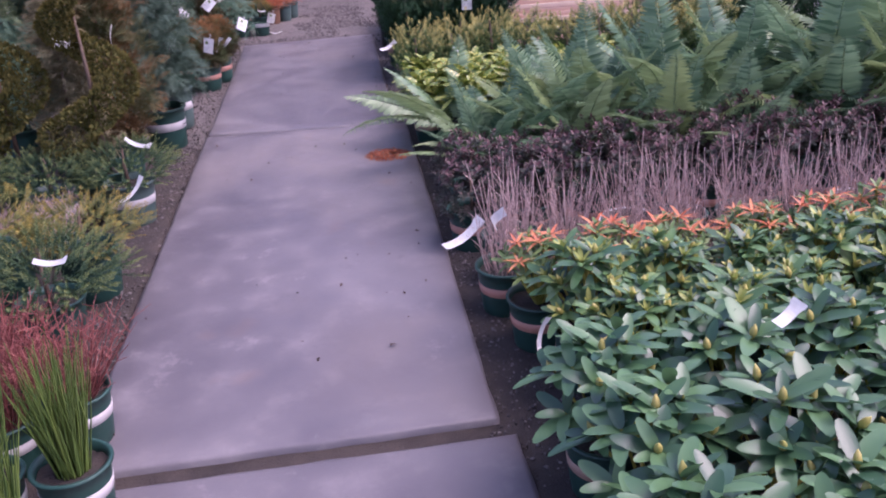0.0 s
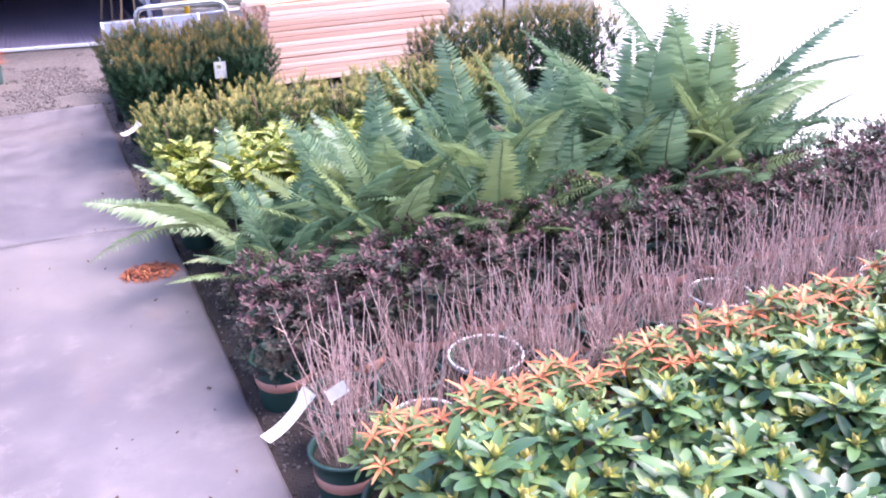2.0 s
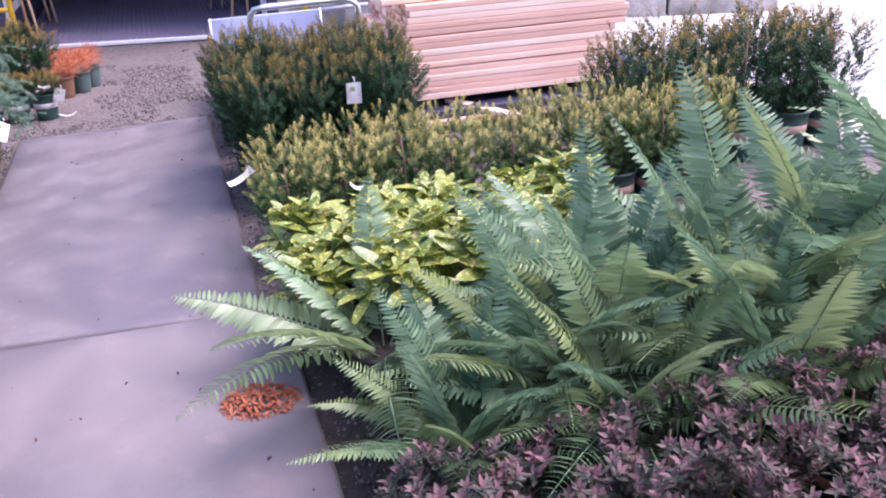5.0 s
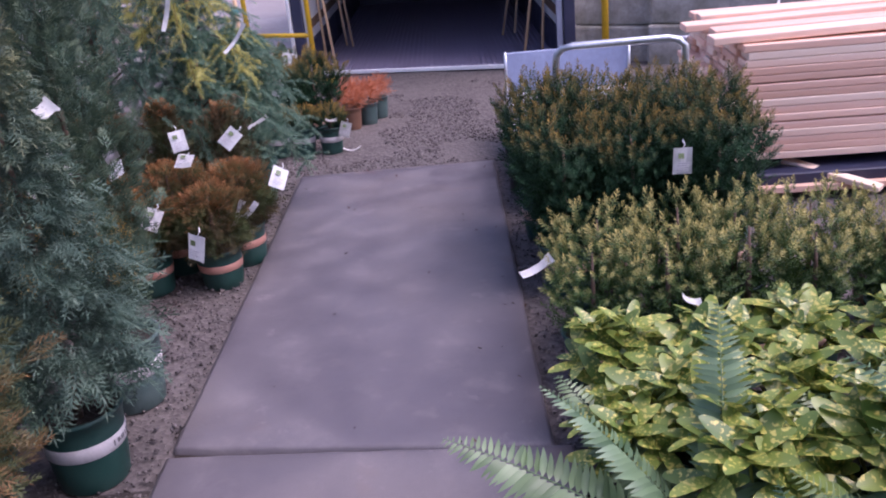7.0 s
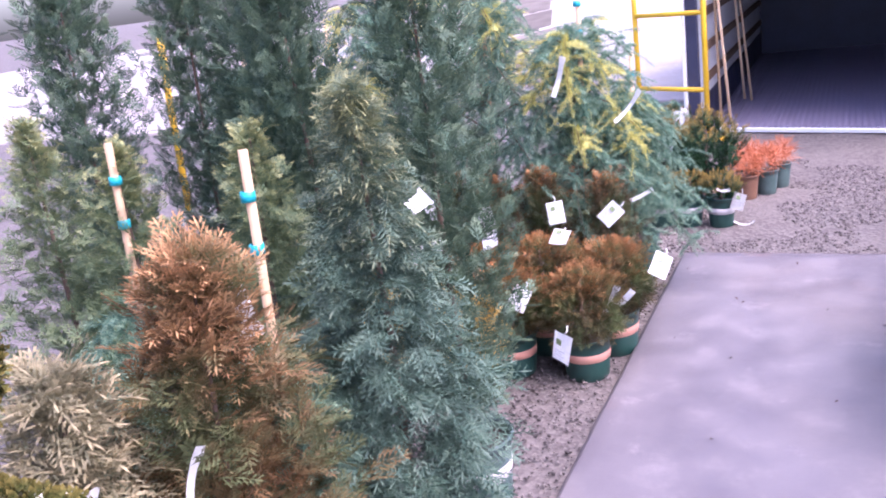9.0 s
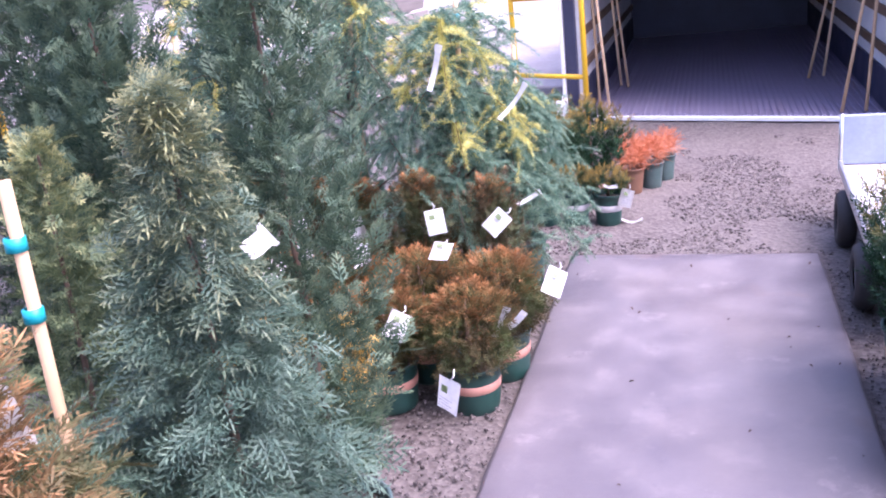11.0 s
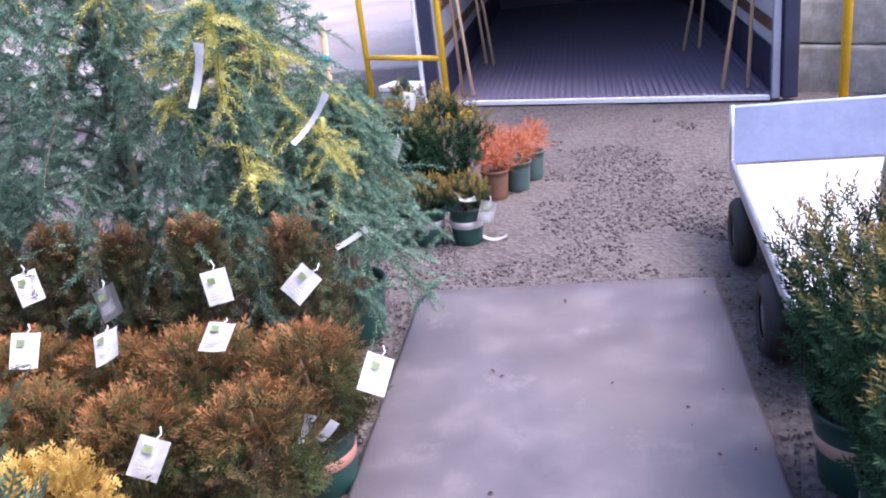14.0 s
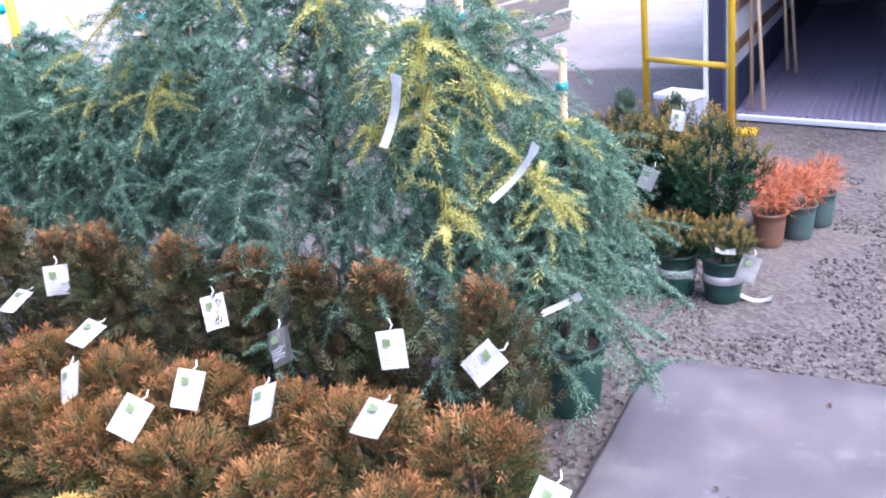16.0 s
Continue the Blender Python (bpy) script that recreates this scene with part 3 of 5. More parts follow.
def grey_bin(at, scale=1.0):
    r = root("plastic_bin", Matrix.Translation(at) @ Matrix.Scale(scale, 4), "grey moulded plastic bin standing on the blocks", "bin")
    part("body", lathe_bm([(0.0, 0.0), (0.25, 0.0), (0.30, 0.05), (0.33, 0.45), (0.36, 0.46), (0.36, 0.50), (0.33, 0.50), (0.29, 0.06), (0, 0.04)], 36), MAT_GREYSTEEL, r)
    part("rim", lathe_bm([(0.34, 0.49), (0.385, 0.49), (0.395, 0.515), (0.37, 0.535), (0.34, 0.53)], 36), MAT_TAG, r, "pale rolled rim")


grey_bin((3.15, 5.78, 0.735))
grey_bin((3.75, 5.15, 0.735), 0.9)


# ---- old boards leaning at the edge of the yard ----
def old_fence(at, rz, n=7):
    r = root("board_fence", pose(*at, 0, 0, rz), "weathered grey board fence leaning beside the yard", "fence")
    rng = random.Random(8)
    for k in range(5):
        ob = part("fence_board", box_bm((2.6, 0.03, 0.24), (0, 0, 0), 0.006), MAT_OLDWOOD, r)
        ob.matrix_basis = pose(0, 0.03 * rng.random(), 0.16 + 0.25 * k, 12, rng.uniform(-1, 1), 0)
    for x in (-1.1, 1.1):
        part("fence_post", box_bm((0.09, 0.09, 1.4), (x, 0.2, 0.65), 0.008), MAT_OLDWOOD, r)


old_fence((-4.0, 9.6, -0.02), 78)
utility = root("utility_box", pose(-1.22, 6.0, -0.03, 0, 0, -25), "pale grey utility box with a white lid on the gravel", "box")
part("body", box_bm((0.26, 0.18, 0.26), (0, 0, 0.13), 0.01, segments=2), MAT_GREYSTEEL, utility)
part("lid", box_bm((0.28, 0.20, 0.04), (0, 0, 0.285), 0.008, segments=2), MAT_TAG, utility, "white lid")


# ---- foliage tools: one small base shape set out many times in one mesh ----
RNG = np.random.default_rng(7)


def leaf_shape(length, width, fold=0.25, curl=0.15, steps=5, blunt=0.55):
    """A blade along z, folded on its midrib, drooping towards the tip."""
    v, f, tip = [], [], []
    for i in range(steps + 1):
        u = i / steps if blunt < 0.8 else (1 - math.cos(math.pi * i / steps)) / 2
        w = width / 2 * math.sqrt(max(0, 1 - (2 * u ** blunt - 1) ** 2)) if blunt >= 0.8 and 0 < i < steps else width / 2 * math.sin(math.pi * min(1, u ** blunt)) ** 0.7 if 0 < u < 1 else 0.0
        y = -curl * length * u * u
        for s in ((-1, 0, 1) if 0 < u < 1 else (0,)):
            v.append((s * w, y + abs(s) * w * fold, u * length))
            tip.append(u)
    f += [(0, 1, 2), (0, 2, 3)]
    for i in range(steps - 2):
        a, b = 1 + 3 * i, 4 + 3 * i
        for k in (0, 1):
            f += [(a + k, b + k, b + k + 1), (a + k, b + k + 1, a + k + 1)]
    a, e = 1 + 3 * (steps - 2), 1 + 3 * (steps - 1)
    f += [(a, e, a + 1), (a + 1, e, a + 2)]
    return np.array(v, float), np.array(f, int), np.array(tip, float)


def join_shapes(shapes):
    vs, fs, ts, n = [], [], [], 0
    for v, f, t in shapes:
        vs.append(v)
        fs.append(f + n)
        ts.append(t)
        n += len(v)
    return np.concatenate(vs), np.concatenate(fs), np.concatenate(ts)


def turned(shape, direction, up, at, scale=1.0, tip=None):
    """The shape with its z along direction and its y towards up, at a point."""
    v, f, t = shape
    d = np.array(direction, float)
    d /= np.linalg.norm(d)
    y = np.array(up, float) - np.dot(up, d) * d
    y /= max(np.linalg.norm(y), 1e-6)
    x = np.cross(y, d)
    m = np.stack([x, y, d], 1)
    return v @ m.T * scale + np.array(at), f, t if tip is None else t * 0 + tip


def shoot_shape(length, needles, nlen, nwid, spread=0.9, flat=1.0, stem=0.0018):
    """A shoot along z set all round with needles."""
    out = []
    nd = (np.array([(0, 0, 0), (-nwid / 2, 0, nlen * 0.45), (0, 0, nlen), (nwid / 2, 0, nlen * 0.45)], float), np.array([(0, 1, 2), (0, 2, 3)]), np.zeros(4))
    for k in range(needles):
        u = (k + 0.5) / needles
        a = k * 2.399 + RNG.uniform(-0.3, 0.3)
        s = spread * (1.0 - 0.55 * u ** 3)
        d = (math.cos(a) * s, math.sin(a) * s * flat, 0.55 + 0.4 * u)
        out.append(turned(nd, d, (math.cos(a) * 0.1, math.sin(a) * 0.1, 1), (0, 0, u * length), RNG.uniform(0.8, 1.1) * (1 - 0.35 * u ** 4), tip=u))
    st = (np.array([(stem, 0, 0), (-stem * 0.5, stem * 0.87, 0), (-stem * 0.5, -stem * 0.87, 0), (0, 0, length)], float), np.array([(0, 1, 3), (1, 2, 3), (2, 0, 3)]), np.zeros(4) + 0.2)
    return join_shapes(out + [st])


def spray_shape(length, pairs, wid, curve=0.2, twigs=3):
    """A flat scaly fan as thuja and cypress bear it: an axis with forked side twigs."""
    v, f, t = [], [], []

    def strip(a, b, w0, w1, t0, t1):
        a, b = np.array(a), np.array(b)
        d = b - a
        n = np.array((d[2], 0, -d[0]))
        n = n / max(np.linalg.norm(n), 1e-6)
        k = len(v)
        mid = (a + b) / 2 + np.array((0, wid * 0.35, 0))
        v.extend([a, mid + n * (w0 + w1) * 0.36, b, mid - n * (w0 + w1) * 0.36])
        t.extend([t0, (t0 + t1) / 2, t1, (t0 + t1) / 2])
        f.extend([(k, k + 1, k + 2), (k, k + 2, k + 3)])

    axis = lambda u: (0.02 * math.sin(u * 5) * length, -curve * length * u * u, u * length)
    for i in range(3):
        strip(axis(i / 3), axis((i + 1) / 3 + 0.03), wid * 1.2, wid, i / 3, (i + 1) / 3)
    for i in range(pairs):
        u = 0.1 + 0.82 * i / pairs
        for s in (-1, 1):
            uu = u + (0.04 if s > 0 else 0)
            a = np.array(axis(uu))
            ln = length * 0.48 * (1 - uu) ** 0.6 * RNG.uniform(0.75, 1.15) + length * 0.06
            d = np.array((s * 0.72, RNG.uniform(-0.12, 0.12), 0.7))
            b = a + d * ln
            strip(a, b, wid, wid * 0.8, uu * 0.7, uu * 0.5 + 0.5)
            for q in range(twigs):
                p = a + d * ln * (0.3 + 0.25 * q)
                e = p + np.array((s * (0.25 if q % 2 else 0.75), 0.05, 0.8 if q % 2 else 0.2)) * ln * 0.36
                strip(p, e, wid * 0.8, wid * 0.6, uu * 0.6, uu * 0.4 + 0.6)
    return np.array(v, float), np.array(f, int), np.array(t, float)


def spread_out(name, shapes, pos, dirs, ups, scales, material, tip_gain=None):
    """Sets the shapes out at the places given, as one mesh with its tip attribute."""
    n = len(pos)
    d = dirs / np.linalg.norm(dirs, axis=1, keepdims=True)
    y = ups - (ups * d).sum(1, keepdims=True) * d
    y /= np.maximum(np.linalg.norm(y, axis=1, keepdims=True), 1e-6)
    m = np.stack([np.cross(y, d), y, d], 2) * scales[:, None, None]
    vs, fs, ts, off = [], [], [], 0
    pick = np.arange(n) % len(shapes)
    for k, (v, f, t) in enumerate(shapes):
        sel = pick == k
        c = int(sel.sum())
        if not c:
            continue
        vv = np.einsum("nij,vj->nvi", m[sel], v) + pos[sel][:, None, :]
        vs.append(vv.reshape(-1, 3))
        fs.append((f[None] + (np.arange(c) * len(v))[:, None, None]).reshape(-1, 3) + off)
        tt = np.tile(t, (c, 1))
        if tip_gain is not None:
            tt = tt * tip_gain[sel][:, None]
        ts.append(tt.reshape(-1))
        off += c * len(v)
    vs, fs, ts = np.concatenate(vs), np.concatenate(fs), np.concatenate(ts)
    me = bpy.data.meshes.new(name)
    me.vertices.add(len(vs))
    me.vertices.foreach_set("co", vs.astype(np.float32).ravel())
    me.loops.add(len(fs) * 3)
    me.loops.foreach_set("vertex_index", fs.astype(np.int32).ravel())
    me.polygons.add(len(fs))
    me.polygons.foreach_set("loop_start", np.arange(0, len(fs) * 3, 3, dtype=np.int32))
    me.update(calc_edges=True)
    a = me.attributes.new("tip", "FLOAT", "POINT")
    a.data.foreach_set("value", ts.astype(np.float32))
    me.materials.append(material)
    return me


def child(name, me, parent, label=""):
    ob = new(name, me)
    ob.parent = parent
    if label:
        ob["label"] = label
    return ob


def sphere_dirs(n, low=-0.3):
    z = RNG.uniform(low, 1, n)
    a = RNG.uniform(0, math.tau, n)
    r = np.sqrt(np.maximum(0, 1 - z * z))
    return np.stack([r * np.cos(a), r * np.sin(a), z], 1)


def crown(n, height, base, profile, lift=0.6, deep=0.45, lumps=0.12, lean=0.25):
    """Places over a crown: profile(h) gives its radius; shoots point out and up."""
    h = RNG.uniform(0, 1, n * 3)
    keep = RNG.uniform(0, 1, n * 3) < np.array([profile(x) for x in h]) / max(profile(x / 40) for x in range(41)) * 0.9 + 0.1
    h = h[keep][:n]
    n = len(h)
    a = RNG.uniform(0, math.tau, n)
    bulge = 1 + lumps * np.sin(a * 3 + h * 9) + lumps * 0.7 * np.sin(a * 7 - h * 17 + 1)
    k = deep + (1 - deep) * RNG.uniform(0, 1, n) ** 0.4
    r = np.array([profile(x) for x in h]) * k * bulge
    out = np.stack([np.cos(a), np.sin(a), np.zeros(n)], 1)
    pos = out * r[:, None] + np.stack([np.zeros(n), np.zeros(n), base + h * height], 1)
    dirs = out * (1 - h[:, None] * 0.6) + np.array((0, 0, 1)) * (lift + h[:, None] * 0.5) + RNG.normal(0, lean, (n, 3))
    ups = out * 0.8 + RNG.normal(0, 0.5, (n, 3)) + np.array((0, 0, 0.3))
    return pos, dirs, ups, h, k


def branch_crown(branches, per, height, base, profile, lift, droop, flare=0.5):
    """Places along limbs that leave a trunk, so that the crown breaks into tufts with gaps."""
    P, D, U, H, S = [], [], [], [], []
    for k in range(branches):
        h = ((k + RNG.uniform(0.1, 0.9)) / branches) ** 1.12
        a = k * 2.399 + RNG.normal(0, 0.25)
        ln = profile(h) * RNG.uniform(0.72, 1.22)
        d = np.array((math.cos(a), math.sin(a), lift + 0.5 * h))
        d /= np.linalg.norm(d)
        flat = math.hypot(d[0], d[1])
        start = np.array((0, 0, base + height * h * 0.94 - ln * d[2] / max(flat, 0.25) * 0.35))
        for s in np.linspace(0.22, 1.0, per):
            s = s + RNG.normal(0, 0.04)
            p = start + d * (ln / max(flat, 0.35)) * s + np.array((0, 0, -droop * ln * s * s)) + RNG.normal(0, 0.010 + 0.02 * ln, 3)
            dd = d * 0.9 + RNG.normal(0, flare, 3) + np.array((0, 0, -droop * 1.6 * s))
            P.append(p)
            D.append(dd)
            U.append(np.array((0.3 * d[0], 0.3 * d[1], 1.0)) + RNG.normal(0, 0.35, 3))
            H.append(h)
            S.append(0.75 + 0.4 * s)
    P = np.array(P)
    P[:, 2] = np.maximum(P[:, 2], base * 0.7)
    return P, np.array(D), np.array(U), np.array(H), np.array(S)


# ---- nursery pots ----
POT_CACHE = {}


def add_pot(r, radius=0.11, height=0.2, material=None, band=None, soil=True, marks=False):
    """A tapered open plastic pot with rolled rim, printed band and soil."""
    material, key = material or MAT_POT, (radius, height, (material or MAT_POT).name, band.name if band else "", marks)
    if key not in POT_CACHE:
        q = lambda z: radius * (0.82 + 0.18 * z / height)
        prof = [(0, 0.004), (q(0) - 0.012, 0.002), (q(0) - 0.004, 0.0), (q(0), 0.006)] + [(q(height * s), height * s) for s in (0.25, 0.5, 0.75, 0.93)] + [(q(height) + 0.006, height * 0.94), (q(height) + 0.008, height * 0.985), (q(height) + 0.004, height), (q(height) - 0.004, height * 0.995), (q(height) - 0.006, height * 0.85), (q(height) - 0.008, height * 0.7)]
        pot = part("pot", lathe_bm(prof, 28), material, None)
        pots = [pot.data]
        bpy.data.objects.remove(pot)
        if band:
            z0, z1 = height * 0.48, height * 0.67
            b = part("label_band", lathe_bm([(q(z0) + 0.0005, z0), (q(z0) + 0.0018, z0 + 0.001), (q(z1) + 0.0018, z1 - 0.001), (q(z1) + 0.0005, z1)], 28), band, None)
            pots.append(b.data)
            bpy.data.objects.remove(b)
        else:
            pots.append(None)
        bm = bmesh.new()
        bmesh.ops.create_circle(bm, cap_ends=True, cap_tris=True, segments=20, radius=q(height) - 0.007)
        bmesh.ops.subdivide_edges(bm, edges=bm.edges, cuts=2, use_grid_fill=True)
        for v in bm.verts:
            v.co.z = height * 0.84 + noise.noise(v.co * 40) * 0.008
        s = part("soil", bm, MAT_DIRT, None)
        pots.append(s.data)
        bpy.data.objects.remove(s)
        if marks:
            bm = bmesh.new()
            rr, zc = q(height * 0.575) + 0.0022, height * 0.575
            for k in range(9):
                a = k * 0.16
                box_bm((0.0008, 0.006 + 0.006 * (k % 3), 0.014 if k % 4 else 0.02), (rr * math.cos(a), rr * math.sin(a), zc), 0, Matrix.Rotation(a, 3, "Z"), bm)
            t = part("band_print", bm, MAT_PRINT, None)
            pots.append(t.data)
            bpy.data.objects.remove(t)
        POT_CACHE[key] = pots
    meshes = POT_CACHE[key]
    pot = child("pot", meshes[0], r)
    if meshes[1]:
        child("label_band", meshes[1], pot, "pale printed band")
    if marks:
        child("band_print", meshes[3], pot, "grey printed letters")
    if soil:
        child("soil", meshes[2], r)
    return pot


def needle_plant(name, label, category, material, height, radius, shoots, shape_args, pot=(0.11, 0.2), pot_mat=None, band=None, flat_top=False, bare=0.08, gain_top=True, lift=1.0, top_only=0.0, lean=0.25, fingers=0, shaded_sides=0.0):
    """A bushy plant of upright needle shoots in a pot."""
    r = root(name, Matrix.Identity(4), label, category)
    add_pot(r, pot[0], pot[1], pot_mat, band)
    part("trunk", tube_bm([(0, 0, pot[1] * 0.8), (0.006, 0.004, pot[1] + height * 0.4), (0, 0, pot[1] + height * 0.75)], [0.012, 0.008, 0.003], 6), MAT_BARK, r)
    prof = (lambda h: radius * (0.55 + 0.75 * h) * (1 - 0.35 * h ** 6)) if flat_top else (lambda h: radius * math.sqrt(max(0.02, 1 - (1.7 * h - 0.7) ** 2)))
    pos, dirs, ups, h, k = crown(shoots, height - 0.06, pot[1] * 0.9 + bare * 0.3, prof, lift, 0.3, 0.10, lean)
    shapes = [shoot_shape(*shape_args) for _ in range(3)]
    if fingers:
        # upright leaders, each a finger of short shoots with a paler end
        per = shoots // fingers
        P, D, H = [], [], []
        for i in range(fingers):
            a, u = i * 2.399 + RNG.normal(0, 0.2), math.sqrt((i + 0.5) / fingers)
            out = np.array((math.cos(a), math.sin(a), 0.0))
            foot = out * radius * 0.45 * u + np.array((0, 0, pot[1] * 0.85))
            head = out * radius * (0.25 + 0.85 * u) + np.array((0, 0, pot[1] + (height - 0.07) * (RNG.uniform(0.82, 1.06) - 0.14 * u * u)))
            for j in range(per):
                s = ((j + RNG.uniform(0, 1)) / per) ** 0.85
                b = RNG.uniform(0, math.tau)
                side = np.array((math.cos(b), math.sin(b), 0.0))
                P.append(foot + (head - foot) * s + out * 0.04 * math.sin(s * 3) + side * 0.012)
                D.append(side * (1.0 - 0.75 * s ** 3) + np.array((0, 0, 0.75)) + out * 0.25)
                # outer fingers lose tip colour: shade on the crown's sides put into the needles
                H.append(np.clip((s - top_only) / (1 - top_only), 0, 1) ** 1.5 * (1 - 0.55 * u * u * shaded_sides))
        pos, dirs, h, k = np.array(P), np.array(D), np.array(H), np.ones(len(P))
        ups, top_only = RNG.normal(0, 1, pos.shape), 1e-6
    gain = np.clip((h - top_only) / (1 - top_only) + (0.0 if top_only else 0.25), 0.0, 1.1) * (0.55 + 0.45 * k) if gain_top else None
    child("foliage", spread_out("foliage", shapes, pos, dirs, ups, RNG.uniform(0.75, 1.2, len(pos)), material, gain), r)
    return r


def spray_plant(name, label, category, material, height, radius, sprays, spray, pot=(0.12, 0.22), pot_mat=None, band=None, form="cone", marks=False, droop=0.0, base=None, lumps=0.12, gain_top=False, limbs=None):
    """A scale-leaved conifer of flat sprays: cone, column or globe."""
    r = root(name, Matrix.Identity(4), label, category)
    add_pot(r, pot[0], pot[1], pot_mat, band, True, marks)
    base = pot[1] * 0.85 if base is None else base
    forms = {"cone": lambda h: radius * (min(1, (h + 0.04) * 6) ** 0.5) * (1 - h) ** 0.72 + 0.012,
             "spire": lambda h: radius * (min(1, (h + 0.06) * 6) ** 0.5) * (1 - h) ** 0.82 + 0.008,
             "column": lambda h: radius * (min(1, (h + 0.05) * 5) ** 0.5) * (1 - h ** 2.6) ** 0.7 + 0.012,
             "globe": lambda h: radius * math.sqrt(max(0.03, 1 - (1.75 * h - 0.75) ** 2)),
             "feather": lambda h: radius * (0.85 + 0.25 * math.sin(h * 9)) * (1 - h) ** 0.55 + 0.02}
    trunk = tube_bm([(0, 0, pot[1] * 0.8), (0.008, 0.005, base + height * 0.4), (0, 0, base + height * 0.92)], [0.014, 0.009, 0.003], 7)
    part("trunk", trunk, MAT_BARK, r)
    pos, dirs, ups, h, k = crown(sprays, height, base, forms[form], 0.75 - droop, 0.3, lumps, 0.3)
    if form == "globe":
        c = np.array((0, 0, base + height * 0.4))
        dirs = (pos - c) / radius + RNG.normal(0, 0.5, pos.shape) + np.array((0, 0, 0.25))
    size = RNG.uniform(0.7, 1.25, len(pos))
    if limbs:
        pos, dirs, ups, h, size = branch_crown(limbs[0], limbs[1], height, base, forms[form], limbs[2], limbs[3], 0.45)
        if form == "spire":
            size = size * (1.08 - 0.4 * h)
    shapes = [spray_shape(*spray) for _ in range(4)]
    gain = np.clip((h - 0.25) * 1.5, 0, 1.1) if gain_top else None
    child("foliage", spread_out("foliage", shapes, pos, dirs, ups, size, material, gain), r)
    return r


def set_out(ob, places, group, jitter=0.02, size=0.06, seed=1, labels=None):
    """The thing itself at the first place and copies at the others, each turned and sized a little differently."""
    rng = random.Random(seed)
    for i, p in enumerate(places):
        z = p[2] if len(p) > 2 else -0.03
        k = p[3] if len(p) > 3 else 1.0
        m = Matrix.Translation((p[0] + rng.uniform(-jitter, jitter), p[1] + rng.uniform(-jitter, jitter), z)) @ pose(0, 0, 0, rng.uniform(-2, 2), rng.uniform(-2, 2), rng.uniform(0, 360)) @ Matrix.Scale(k * rng.uniform(1 - size, 1 + size), 4)
        if i == 0:
            ob.matrix_basis = m
        else:
            copy_thing(ob, m)
    if group:
        stem = ob.name.split(".")[0]
        for o in scene.collection.objects:
            if o.parent is None and o.name.split(".")[0] == stem and "label" in o and o["label"] == ob["label"]:
                o["group"] = group


def sort_out(variants, places, group, **kw):
    """Shares the places among the variants of one kind."""
    for k, v in enumerate(variants):
        mine = places[k::len(variants)]
        if mine:
            set_out(v, mine, group, seed=k + 3, **kw)


def rows(xs, ys, stagger=0.0):
    return [(x + stagger * (j % 2), y) for j, y in enumerate(ys) for x in xs]


def span(a, b, step):
    return [a + step * k for k in range(int((b - a) / step + 1e-6) + 1)]


